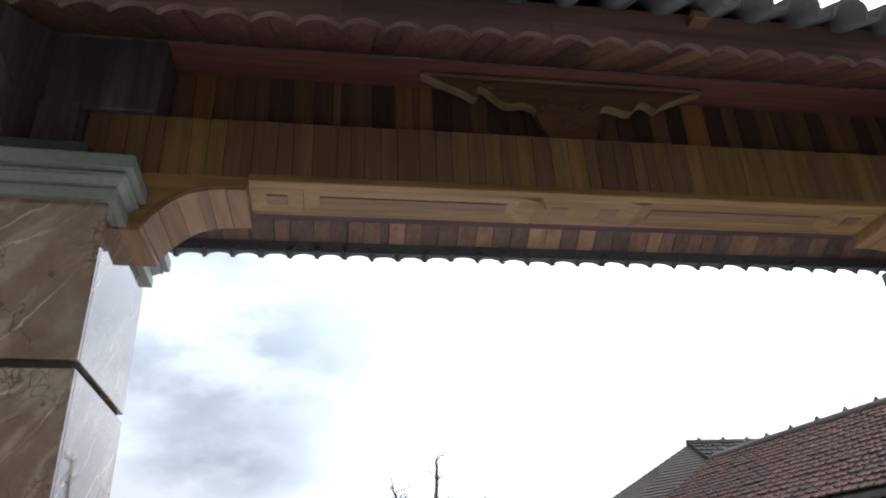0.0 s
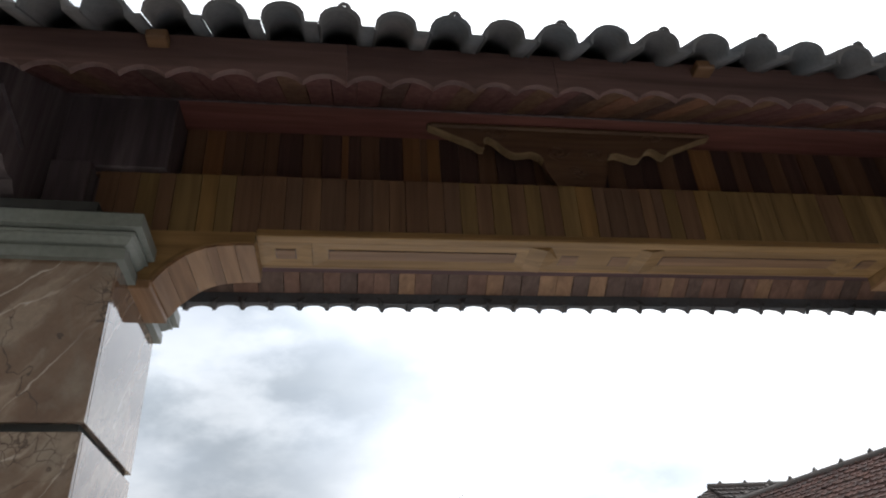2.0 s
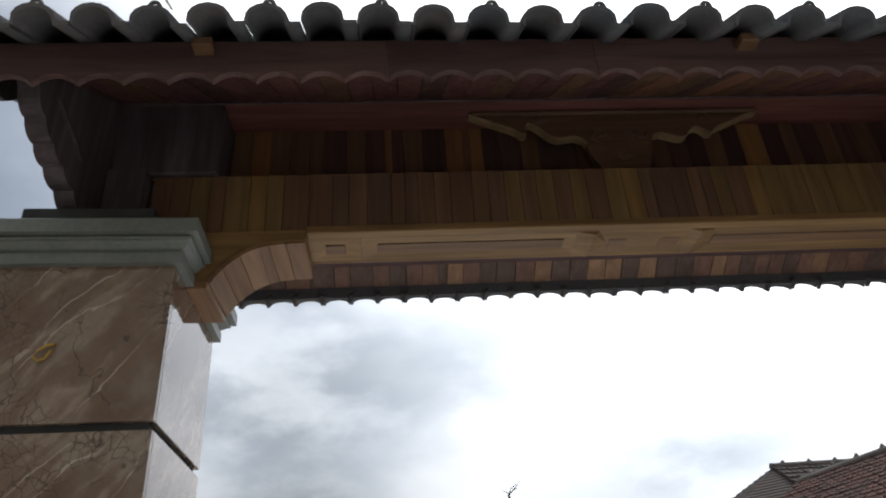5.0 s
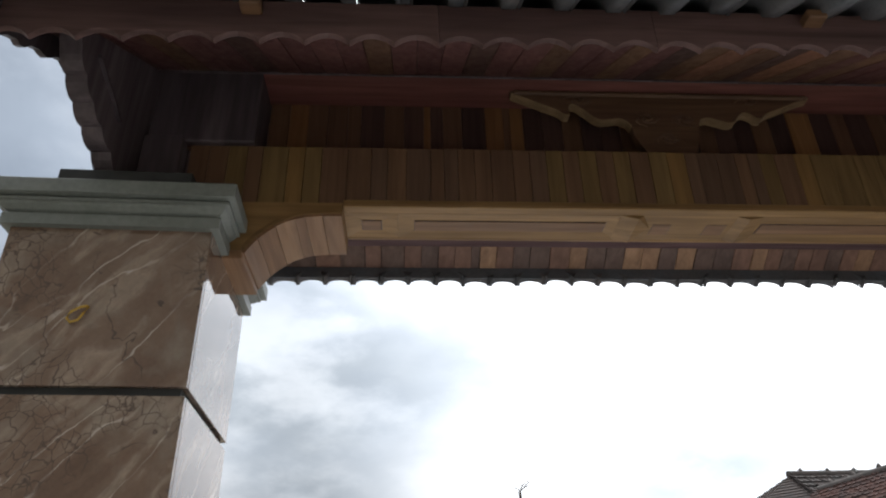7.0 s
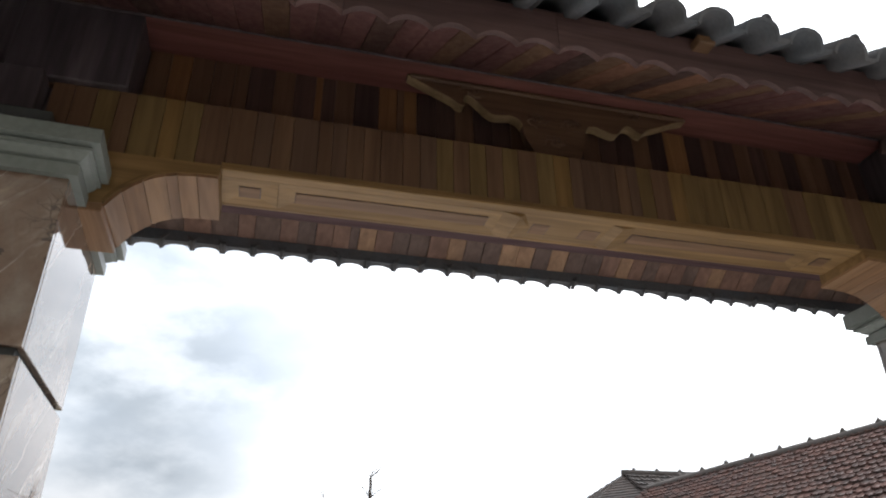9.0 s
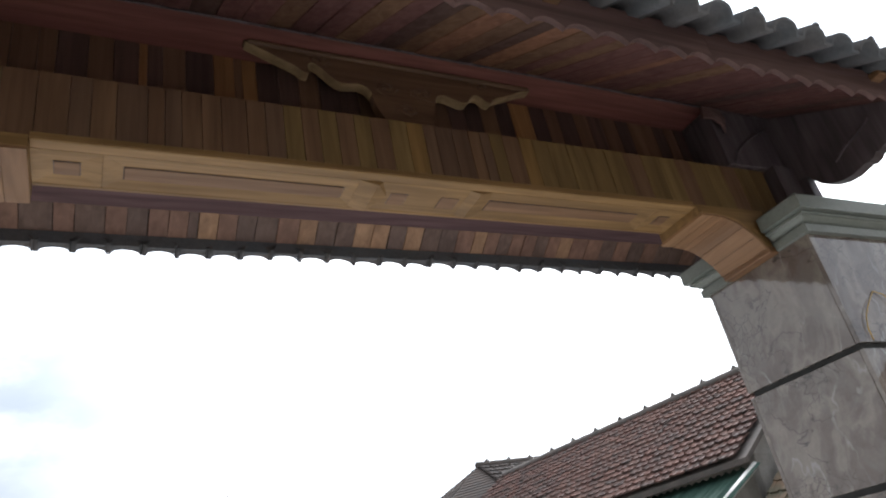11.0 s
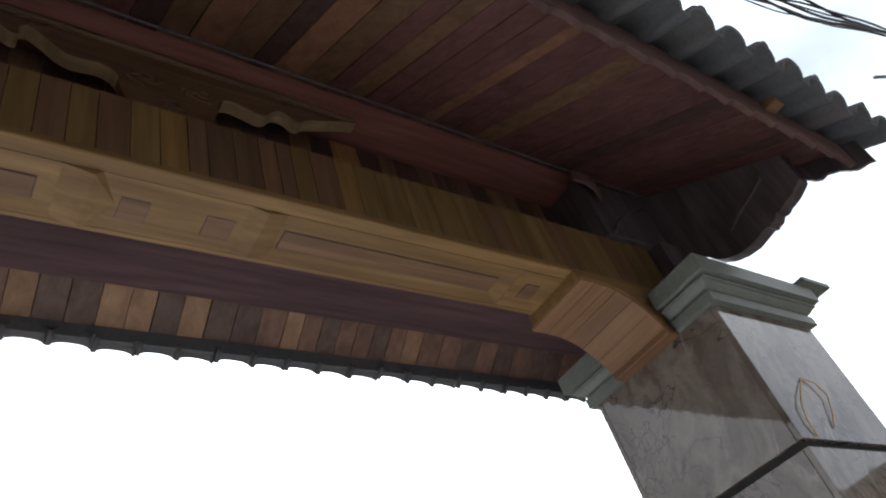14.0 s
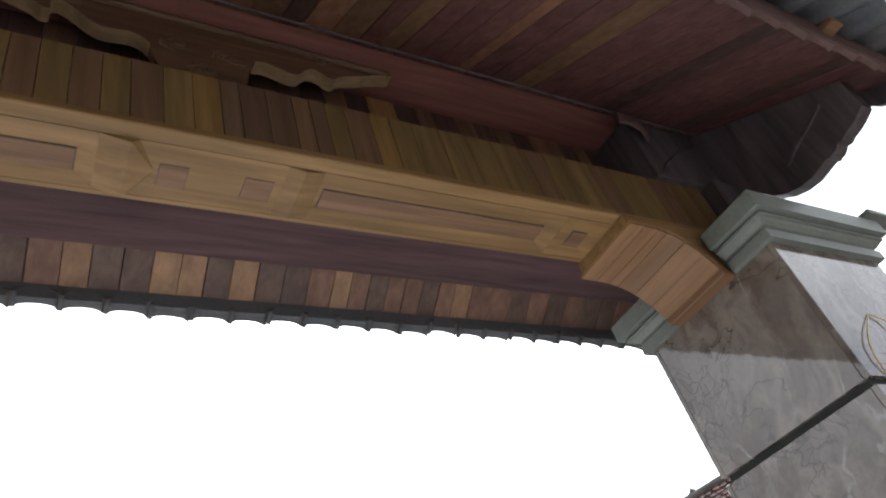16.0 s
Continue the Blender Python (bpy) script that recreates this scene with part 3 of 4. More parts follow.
# a carved spray of overlapping slips where the red board meets the end block
for i in range(5):
    dx, dz = -0.012 * i, -0.026 * i
    slip = [(1.90 + dx, 0.168 - 0.004 * i, 3.862 + dz), (1.97 + dx, 0.16 - 0.004 * i, 3.858 + dz), (2.04 + dx, 0.166 - 0.004 * i, 3.832 + dz), (2.085 + dx, 0.18, 3.79 + dz)]
    lin("carved_slip", tube(slip, 0.013, 7, 0.007), m_valance)


# carved scroll board
def scroll():
    left = [(-0.785, 3.886), (-0.78, 3.875), (-0.70, 3.838), (-0.62, 3.80), (-0.56, 3.772), (-0.52, 3.742), (-0.495, 3.748), (-0.498, 3.79), (-0.472, 3.81),
            (-0.43, 3.78), (-0.385, 3.735), (-0.345, 3.712), (-0.30, 3.715), (-0.255, 3.722), (-0.215, 3.705), (-0.195, 3.675), (-0.18, 3.6), (-0.13, 3.5)]
    right = [(0.1, 3.5), (0.13, 3.6), (0.15, 3.7), (0.165, 3.726), (0.2, 3.736), (0.25, 3.722), (0.295, 3.707), (0.33, 3.714), (0.352, 3.742), (0.378, 3.768), (0.405, 3.772),
             (0.43, 3.757), (0.45, 3.74), (0.475, 3.738), (0.492, 3.757), (0.52, 3.776), (0.56, 3.792), (0.62, 3.82), (0.69, 3.853), (0.75, 3.872), (0.757, 3.886)]

    def eased(pts):
        """A smooth curve through the points."""
        out = []
        for i in range(len(pts) - 1):
            p0, p1, p2, p3 = (Vector(pts[max(0, min(len(pts) - 1, i + k))]) for k in (-1, 0, 1, 2))
            for j in range(4):
                u = j / 4
                out.append(tuple(0.5 * (2 * p1 + (p2 - p0) * u + (2 * p0 - 5 * p1 + 4 * p2 - p3) * u * u + (3 * p1 - p0 - 3 * p2 + p3) * u ** 3)))
        return out + [pts[-1]]

    bm = prism(left[:1] + eased(left[1:]) + eased(right[:-1]) + right[-1:], 0.30, 0.345, "y", 0.0)
    bmesh.ops.transform(bm, verts=bm.verts, matrix=Matrix.Translation((0, -0.32, -3.9)))
    ob = thing("carved_scroll_board", "brown carved scroll board with a wavy lower edge", "carving", at=(0, 0.32, 3.9))
    part("board", bm, m_carved, ob)
    # strips along the lower edge, paled to stand in for light caught there
    for pts in (eased(left[1:16]), eased(right[3:-1])):
        lo = [(x, z - 0.007) for x, z in pts]
        rim = prism(pts + list(reversed(lo)), 0.296, 0.349, "y", 0.0)
        bmesh.ops.transform(rim, verts=rim.verts, matrix=Matrix.Translation((0, -0.32, -3.9)))
        part("rim", rim, m_lit_rim, ob, "lower rim in paler wood, coloured as if lit")
    rail = box(-0.77, 0.74, 0.285, 0.31, 3.86, 3.886, 0.006)
    bmesh.ops.transform(rail, verts=rail.verts, matrix=Matrix.Translation((0, -0.32, -3.9)))
    part("rail", rail, m_carved, ob)
    # low carved sprays on the face
    rc = random.Random(6)
    for cx, cz, n in ((-0.45, 3.835, 5), (-0.12, 3.72, 7), (0.08, 3.72, 7), (0.42, 3.84, 5), (-0.02, 3.6, 5)):
        for k in range(n):
            a0 = rc.uniform(0, 6.28)
            ln = rc.uniform(0.035, 0.06)
            curl = [(cx + ln * u * math.cos(a0 + 2.2 * u), -0.021, cz - 3.9 + 0.6 * ln * u * math.sin(a0 + 2.2 * u)) for u in (0.2, 0.5, 0.8, 1.1, 1.4)]
            part("carved_leaf", tube([(x, y, z) for x, y, z in curl], 0.008, 5, 0.003), m_carved, ob)
    return ob


scroll()


# curved corbels between pillar and lintel
def corbel(side):
    c = thing("corbel", "honey-coloured curved timber corbel lined with staves", "corbel", "corbels under the lintel", at=(side * 2.05, 0.38, 2.9))
    inv = Matrix.Translation((-side * 2.05, -0.38, -2.9))

    def add(name, bm, mat, label=""):
        bmesh.ops.transform(bm, verts=bm.verts, matrix=inv)
        return part(name, bm, mat, c, label)

    arc = [(1.972, 2.902), (1.958, 2.93), (1.93, 2.966), (1.895, 3.0), (1.86, 3.028), (1.825, 3.05), (1.78, 3.068), (1.735, 3.079), (1.66, 3.086), (1.576, 3.088)]
    face = [(side * x, z) for x, z in [(2.085, 2.902)] + arc + [(1.576, 3.149), (2.085, 3.149)]]
    add("spandrel", prism(face, 0.214, 0.53, "y"), m_honey)
    add("foot", box(*sorted((side * 2.085, side * 1.976)), 0.197, 0.55, 2.862, 2.9, 0.004), m_stave)
    rim = [(side * x, z) for x, z in arc] + [(side * (x + 0.012), z + 0.012) for x, z in reversed(arc)]
    add("rim", prism(rim, 0.199, 0.2135, "y"), m_honey)
    # broad staves lining the curve
    full = [(2.05, 2.9)] + arc
    k = 0.013
    for first, last in ((0, 3), (3, 5), (5, 7), (7, 8), (8, 9), (9, 10)):
        pts = [Vector(p) for p in full[first:last + 1]]
        run = (pts[-1] - pts[0]).normalized()
        pts[0], pts[-1] = pts[0] + run * 0.002, pts[-1] - run * 0.002
        low = []
        for i in range(len(pts)):
            d = (pts[min(i + 1, len(pts) - 1)] - pts[max(i - 1, 0)]).normalized()
            low.append(pts[i] + Vector((-d.y, d.x)) * k)
        add("stave", prism([(side * p.x, p.y) for p in pts + low[::-1]], 0.202, 0.545, "y"), m_stave)
    return c


corbel(-1)
corbel(1)

# ---- gate: roof ----
MID = 0.335                       # the ridge's y
EAVE_F, EAVE_B = -0.83, 1.30
ROOF_X = 2.70
roof = thing("gate_roof", "small gate roof of weathered round clay tiles over boarded eaves", "roof", at=(0, MID, 3.9))
RF = Matrix.Translation((0, -MID, -3.9))


def rf(name, bm, mat, label=""):
    bmesh.ops.transform(bm, verts=bm.verts, matrix=RF)
    return part(name, bm, mat, roof, label)


def tile_z(y):
    """The bed of the tiles, front and back."""
    return 3.318 + 0.62 * (y + 0.83) if y < MID else 3.42 + 0.66 * (1.25 - y)


def soffit_z(y):
    return tile_z(y) - 0.08


def eaves_boards(ya, yb, seed, boards):
    """Boards laid down the slope, side by side, one above the next by a hair."""
    r = random.Random(seed)
    zc, yc = (soffit_z(ya) + soffit_z(yb)) / 2, (ya + yb) / 2
    tilt = math.atan2(soffit_z(yb) - soffit_z(ya), yb - ya)
    length = math.hypot(yb - ya, soffit_z(yb) - soffit_z(ya))
    shared = {n: unit_board("eaves_board", EAVES[n], 0.12, length, 0.016) for n in sorted({b[2] for b in boards})}
    for a, b, n in boards:
        skew = radians(r.uniform(-0.25, 0.25))
        m = RF @ Matrix.Translation(((a + b) / 2, yc, zc + 0.008 + r.uniform(0, 0.004))) @ Matrix.Rotation(tilt, 4, "X") @ Matrix.Rotation(skew, 4, "Z") @ Matrix.Diagonal(((b - a - 0.0025) / 0.12, 1, 1, 1))
        piece("eaves_board", shared[n], roof, m)


for ya, yb in ((-0.635, 0.2), (0.545, 1.254)):
    za, zb = soffit_z(ya) + 0.023, soffit_z(yb) + 0.023
    rf("deck", prism([(ya, za), (yb, zb), (yb, zb + 0.006), (ya, za + 0.006)], -2.66, 2.66, "x"), m_dark)
eaves_boards(-0.637, 0.2, 11, toned([
    (-2.66, "maroon maroon maroon umber maroon maroon dark maroon"), (-1.8, "maroon maroon maroon umber maroon maroon maroon dark maroon maroon umber maroon"), (-0.5, "maroon umber maroon dark umber"),
    (0.0, "cedar umber"), (0.24, "dark"), (0.32, "cedar umber"), (0.55, "maroon umber"), (0.72, "maroon maroon"), (0.9, "maroon"), (1.0, "cedar"), (1.06, "maroon maroon umber maroon"), (1.5, "maroon maroon maroon dark maroon maroon maroon maroon dark maroon maroon maroon"), (2.66, "")]))
eaves_boards(0.545, 1.2555, 12, toned([
    (-2.66, "slate rose slate rose slate slate rose slate"), (-1.534, "rose"), (-1.443, "slate"), (-1.31, "rose slate"), (-1.117, "rose rose"), (-0.927, "slate"), (-0.879, "straw"), (-0.783, "rose slate"), (-0.588, "slate rose"),
    (-0.358, "straw"), (-0.258, "slate slate"), (-0.038, "straw"), (0.068, "straw"), (0.167, "slate"), (0.272, "straw"), (0.38, "slate slate rose"), (0.72, "straw"), (0.805, "rose slate rose rose slate rose"),
    (1.35, "straw"), (1.448, "rose rose slate rose slate rose slate slate rose slate"), (2.66, "")]))
rf("fillet", box(-2.66, 2.66, 1.215, 1.2365, 3.296, 3.362, 0.002), m_tile, "grey mortar fillet under the rear tiles")
rf("fillet", box(-2.66, 2.66, 1.2375, 1.252, 3.322, 3.345, 0.002), m_tile)
rf("purlin", box(-2.6, 2.6, 0.72, 0.985, 3.37, 3.53, 0.006), m_purlin, "dark red-brown purlin")
rf("purlin", box(-2.6, 2.6, 0.165, 0.172, 3.845, 3.866, 0.002), m_dark)


def valance(y, top, low, pitch, mat):
    """Boards with a row of arches cut along the lower edge; cusps point down."""
    n = int(5.40 / pitch)
    cuts = [0, 10, 15, 24, n]
    for a, b in zip(cuts, cuts[1:]):
        xs = []
        for k in range(a, b):
            for j in range(6):
                u = j / 6
                xs.append((-2.70 + (k + u) * pitch, low + 0.038 * math.sin(math.pi * u) ** 0.8))
        end = 2.662 if b == n else -2.70 + b * pitch - 0.002
        xs.append((-2.70 + b * pitch - 0.002, low))
        if b == n:
            xs.append((end, low + 0.034))
        rf("valance", prism([(-2.70 + a * pitch, top), *xs, (end, top)], y - 0.012, y + 0.012, "y"), mat, "scalloped eaves board")


valance(-0.65, 3.408, 3.226, 0.151, m_valance)
for x in (-1.83, 0.135, 2.06):
    rf("peg", box(x - 0.035, x + 0.035, -0.715, -0.655, 3.342, 3.38, 0.004), m_inset, "pale sawn rafter end")


def barrel_tile(name, length, pitch, share=0.78, rise=0.062):
    """One round tile: a hump with a narrow flat beside it, open below, with thickness. Runs from y=0 (lower end) to y=length."""
    prof = []
    w = pitch * share
    for k in range(9):
        a = math.pi * k / 8
        prof.append((-w / 2 * math.cos(a), rise * math.sin(a) ** 0.8))
    prof.append((pitch - w / 2 - 0.001, 0.0))
    th = 0.014
    inner = [(x * (0.86 if k < 9 else 1.0), z - th) for k, (x, z) in enumerate(prof)]
    verts, faces = [], []
    for y in (0.0, length):
        verts += [(x, y, z) for x, z in prof] + [(x, y, z) for x, z in inner]
    n = len(prof)
    for k in range(n - 1):
        faces.append((k, k + 1, 2 * n + k + 1, 2 * n + k))
        faces.append((n + k, 3 * n + k, 3 * n + k + 1, n + k + 1))
        faces.append((k, n + k, n + k + 1, k + 1))
        faces.append((2 * n + k, 2 * n + k + 1, 3 * n + k + 1, 3 * n + k))
    faces += [(0, 2 * n, 3 * n, n), (n - 1, 2 * n - 1, 4 * n - 1, 3 * n - 1)]
    me = mesh_of(name, verts, faces, m_tile)
    me.polygons.foreach_set("use_smooth", [f % 4 < 2 and f < 4 * 9 for f in range(len(faces))])
    return me


PITCH = 0.1864
tile_me = barrel_tile("roof_tile", 0.34, PITCH)
lug_me = bm_mesh("tile_lug", tube([(0.019 * math.cos(a), 0.006, 0.05 + 0.021 * math.sin(a)) for a in (math.pi * k / 8 for k in range(9))], 0.007, 6), m_tile)
rt = random.Random(3)
COURSE = 0.285
for facing in (1, -1):
    edge = EAVE_F if facing > 0 else EAVE_B
    ang = math.atan(0.62 if facing > 0 else 0.66)
    reach = abs(MID - edge) / math.cos(ang)
    for row in range(int(reach / COURSE) + 1):
        for k in range(30):
            x = -1.4024 + PITCH * (k - 7)
            if x > ROOF_X + 0.02:
                continue
            d = row * COURSE * math.cos(ang)
            y = edge + facing * (d + rt.uniform(-0.006, 0.006))
            sag = 0.017 * math.exp(-((x - 0.9) / 0.95) ** 2) - (0.008 if x < -1.2 else 0.0) if facing > 0 else 0.0
            z = tile_z(edge + facing * d) - sag + rt.uniform(-0.003, 0.003)
            m = RF @ Matrix.Translation((x, y, z)) @ Matrix.Rotation(0 if facing > 0 else math.pi, 4, "Z") @ Matrix.Rotation(ang - 0.04, 4, "X") @ Matrix.Rotation(radians(rt.uniform(-1, 1)), 4, "Z")
            t = piece("roof_tile", tile_me, roof, m)
            if row == 0 and k % 2 == 0 and facing > 0:
                piece("lug", lug_me, t, Matrix.Translation((0.012, 0, 0)))
# the rear eaves end in a course of smaller round tiles
drip_me = barrel_tile("eaves_tile", 0.062, 0.163, 0.95, 0.054)
for k in range(34):
    m = RF @ Matrix.Translation((-2.70 + (k + 0.5) * 0.157 + rt.uniform(-0.003, 0.003), 1.255 + rt.uniform(-0.008, 0.008), 3.275 + rt.uniform(-0.004, 0.004))) @ Matrix.Rotation(math.pi, 4, "Z") @ Matrix.Rotation(math.atan(0.66), 4, "X") @ Matrix.Rotation(radians(rt.uniform(-1.5, 1.5)), 4, "Y")
    piece("eaves_tile", drip_me, roof, m)
rf("ridge", tube([(-2.74, MID, 4.06), (0, MID, 4.05), (2.74, MID, 4.06)], 0.1, 12), m_tile, "round ridge tiles")


# gable brackets on the pillars
def bracket(side):
    b = thing("eaves_bracket", "dark carved timber bracket under the eaves end on the pillar cap", "bracket", "eaves brackets", at=(side * 2.5, 0.33, 3.1))
    inv = Matrix.Translation((-side * 2.5, -0.33, -3.1))
    if side > 0:
        # a round belly curling up behind, then three small lobes up to the eaves
        front = [(0.2, 3.37), (0.105, 3.365)]
        for k in range(1, 9):
            a = radians(20 + 17.5 * k)
            front.append((-0.14 + 0.235 * math.cos(a), 3.40 - 0.2 * math.sin(a) ** 0.9))
        front = [p for p in front if p[0] > -0.2]
        lobes = [(-0.235, 3.216), (-0.262, 3.212), (-0.309, 3.236), (-0.356, 3.241), (-0.478, 3.283)]
        for (ya, za), (yb, zb) in zip(lobes, lobes[1:]):
            for j in range(5):
                u = j / 5
                bulge = 0.007 * math.sin(math.pi * u)
                front.append((ya + (yb - ya) * u - bulge * 0.4, za + (zb - za) * u - bulge))
        front += [(-0.478, 3.283), (-0.482, 3.3)]
        front.append((-0.485, soffit_z(-0.485) - 0.004))
    else:
        # flatter, with its lobes running down to the cap
        front = [(0.2, 3.112), (0.115, 3.113)]
        lobes = [(0.045, 3.13), (-0.085, 3.182), (-0.2, 3.215), (-0.3, 3.25), (-0.395, 3.30), (-0.475, 3.36)]
        for (ya, za), (yb, zb) in zip(lobes, lobes[1:]):
            for j in range(5):
                u = j / 5
                bulge = 0.02 * math.sin(math.pi * u) ** 0.7
                front.append((ya + (yb - ya) * u - bulge * 0.5, za + (zb - za) * u - bulge))
        front += [(-0.485, 3.37), (-0.5, 3.39)]
        front.append((-0.505, soffit_z(-0.505) - 0.004))
    back = [(0.67 - y, z if z < (3.3 if side > 0 else 3.4) else min(z, soffit_z(0.67 - y) - 0.004)) for y, z in reversed(front[:-1])]
    outline = front + [(0.19, soffit_z(0.19) - 0.004), (0.48, soffit_z(0.48) - 0.004)] + back
    xs = sorted((side * 2.47, side * 2.55))
    bm = prism(outline, xs[0], xs[1], "x", 0.0)
    bmesh.ops.transform(bm, verts=bm.verts, matrix=inv)
    part("board", bm, m_dark, b)
    # a lower moulded strip on the inner face
    strip = [(-0.1, 3.32), (-0.18, 3.36), (-0.27, 3.385), (-0.36, 3.42), (-0.365, 3.435), (-0.27, 3.402), (-0.175, 3.376), (-0.09, 3.335)]
    bm = prism(strip, *sorted((side * 2.455, side * 2.472)), "x", 0.0)
    bmesh.ops.transform(bm, verts=bm.verts, matrix=inv)
    part("moulding", bm, m_dark, b)
    infill = box(*sorted((side * 2.3, side * 2.468)), 0.16, 0.5, 3.11, 3.468, 0.004)
    bmesh.ops.transform(infill, verts=infill.verts, matrix=inv)
    part("infill", infill, m_dark, b)
    if side > 0:
        foot = box(2.473, 2.547, 0.11, 0.56, 3.11, 3.40, 0.004)
        bmesh.ops.transform(foot, verts=foot.verts, matrix=inv)
        part("foot", foot, m_dark, b)


bracket(-1)
bracket(1)
for side in (-1, 1):
    verge = [(-0.72, soffit_z(-0.72) + 0.05)]
    for k in range(40):
        y = -0.72 + (MID + 0.72) * k / 40
        drop = max(0.0, math.cos((y + 0.64) / 0.145 * 2 * math.pi)) ** 0.6
        verge.append((y, soffit_z(y) - 0.09 - 0.022 * drop))
    verge += [(MID, 3.87), (EAVE_B - 0.05, soffit_z(EAVE_B - 0.05) - 0.05), (EAVE_B - 0.05, soffit_z(EAVE_B - 0.05) + 0.05), (MID, 4.03)]
    rf("verge_board", prism(verge, *sorted((side * 2.665, side * 2.69)), "x"), m_dark, "plain board along the roof's end")


# wire loops on the pillar fronts
def loop(points, label, thick):
    w = thing("wire_loop", label, "wire", "wire loops", at=points[0])
    bm = tube([Vector(p) - Vector(points[0]) for p in points], thick, 6)
    part("strand", bm, m_rope, w)


loop([(-2.44, -0.021, 2.542), (-2.462, -0.029, 2.535), (-2.49, -0.033, 2.515), (-2.502, -0.030, 2.492), (-2.487, -0.029, 2.476), (-2.462, -0.029, 2.484), (-2.447, -0.029, 2.51), (-2.438, -0.021, 2.54)], "small yellow wire loop hanging on the marble", 0.0048)
loop([(2.158, -0.004, 2.254), (2.151, -0.01, 2.317), (2.175, -0.013, 2.38), (2.24, -0.013, 2.448), (2.347, -0.004, 2.531), (2.413, -0.012, 2.511), (2.444, -0.014, 2.454), (2.387, -0.012, 2.371), (2.335, -0.004, 2.305)], "open yellow wire loop hanging on the marble", 0.0028)

shred = thing("plastic_shred", "torn white plastic shred caught on the eaves tiles", "litter", at=(-1.915, -0.846, 3.41))
part("strip", tube([(-0.012, 0.0, 0.05), (0.004, -0.006, 0.025), (-0.004, -0.008, 0.0), (0.014, -0.004, -0.03), (0.022, 0.0, -0.045)], 0.009, 5, 0.003), m_white, shred)


# ---- neighbouring houses ----
DIRX, DIRY = 0.189, -0.982            # along the ridge, towards the viewer
ALONG = Vector((DIRX, DIRY, 0.0))


def flat_tile(w, l):
    """An interlocking clay tile: a pan with two raised ribs and a lifted lower edge."""
    prof = [(-0.5, 0.008), (-0.42, 0.026), (-0.34, 0.01), (-0.04, 0.006), (0.04, 0.02), (0.12, 0.006), (0.44, 0.008), (0.5, 0.022)]
    verts, faces = [], []
    n = len(prof)
    for y, lift in ((0.0, 0.026), (l, 0.0)):
        verts += [(x * w, y, z + lift) for x, z in prof]
        verts += [(x * w, y, z + lift - 0.016) for x, z in prof]
    for k in range(n - 1):
        faces += [(k, k + 1, 2 * n + k + 1, 2 * n + k), (k, n + k, n + k + 1, k + 1)]
    faces += [(0, 2 * n, 3 * n, n), (n - 1, 2 * n - 1, 4 * n - 1, 3 * n - 1)]
    return verts, faces


def slope_frame(origin, along, down, drop):
    """Axes of a roof slope: x along the ridge, y up the slope, z out of it."""
    d = (down.normalized() * 1.0 + Vector((0, 0, -drop))).normalized()
    x = along.normalized()
    y = -d
    z = x.cross(y)
    if z.z < 0:
        x = -x
        z = x.cross(y)
    return Matrix.Translation(origin) @ Matrix((x, y, z)).transposed().to_4x4()


def tiled_slope(parent, inv, ridge_a, ridge_b, down, drop, run, w, l, mat, singly, seed):
    """Tiles laid in courses from the eave up, from ridge_a to ridge_b; singly: the nearest 300 are objects of their own."""
    r = random.Random(seed)
    a, b = Vector(ridge_a), Vector(ridge_b)
    d = (down.normalized() + Vector((0, 0, -drop))) * run
    slope_len = d.length
    fr = slope_frame(a + d, b - a, down, drop)
    sx = 1 if (fr.inverted() @ (b + d)).x > 0 else -1
    n_len, n_rows = int((b - a).length / w), int(slope_len / l)
    verts, faces = flat_tile(w * 1.0, l * 1.12)
    if singly:
        me = mesh_of("roof_tile", verts, faces, mat)
    allv, allf = [], []
    for row in range(n_rows + 1):
        for k in range(n_len):
            m = fr @ Matrix.Translation((sx * (k + 0.5) * w, row * l, r.uniform(0, 0.012))) @ Matrix.Rotation(radians(r.uniform(-2, 2)), 4, "Z")
            if row * l > slope_len - 0.05:
                continue
            if singly and k >= n_len - 300 // (n_rows + 1):
                piece("roof_tile", me, parent, inv @ m)
            else:
                o = len(allv)
                mm = inv @ m
                allv += [mm @ Vector(v) for v in verts]
                allf += [tuple(o + i for i in f) for f in faces]
    if allv:
        ob = new("tiles", mesh_of("tiles", allv, allf, mat))
        ob.parent = parent
        tagged(ob, kind="stuff")


def ridge_line(parent, inv, a, b, step, radius, bump):
    a, b = Vector(a), Vector(b)
    n = int((b - a).length / step)
    part("ridge", tube([inv @ (a + (b - a) * i / 6) for i in range(7)], radius, 8), m_ridge, parent, "dark mortared ridge")
    u = (b - a).normalized()
    for i in range(n):
        p = inv @ (a + u * step * (i + 0.5))
        top = Vector((0, 0, radius + bump))
        part("ridge_cap", tube([p - u * 0.045, p - u * 0.02 + top * 0.55, p + u * 0.002 + top * 0.9, p + u * 0.03 + top * 0.5, p + u * 0.045], 0.03, 7), m_ridge, parent)


def slab_between(a, b, c, d, th):
    """A sheet through four corners, th thick downwards."""
    bm = bmesh.new()
    up = [bm.verts.new(p) for p in (a, b, c, d)]
    lo = [bm.verts.new(Vector(p) - Vector((0, 0, th))) for p in (a, b, c, d)]
    bm.faces.new(up)
    bm.faces.new(list(reversed(lo)))
    for k in range(4):
        bm.faces.new((up[k], lo[k], lo[(k + 1) % 4], up[(k + 1) % 4]))
    bmesh.ops.recalc_face_normals(bm, faces=bm.faces)
    return bm


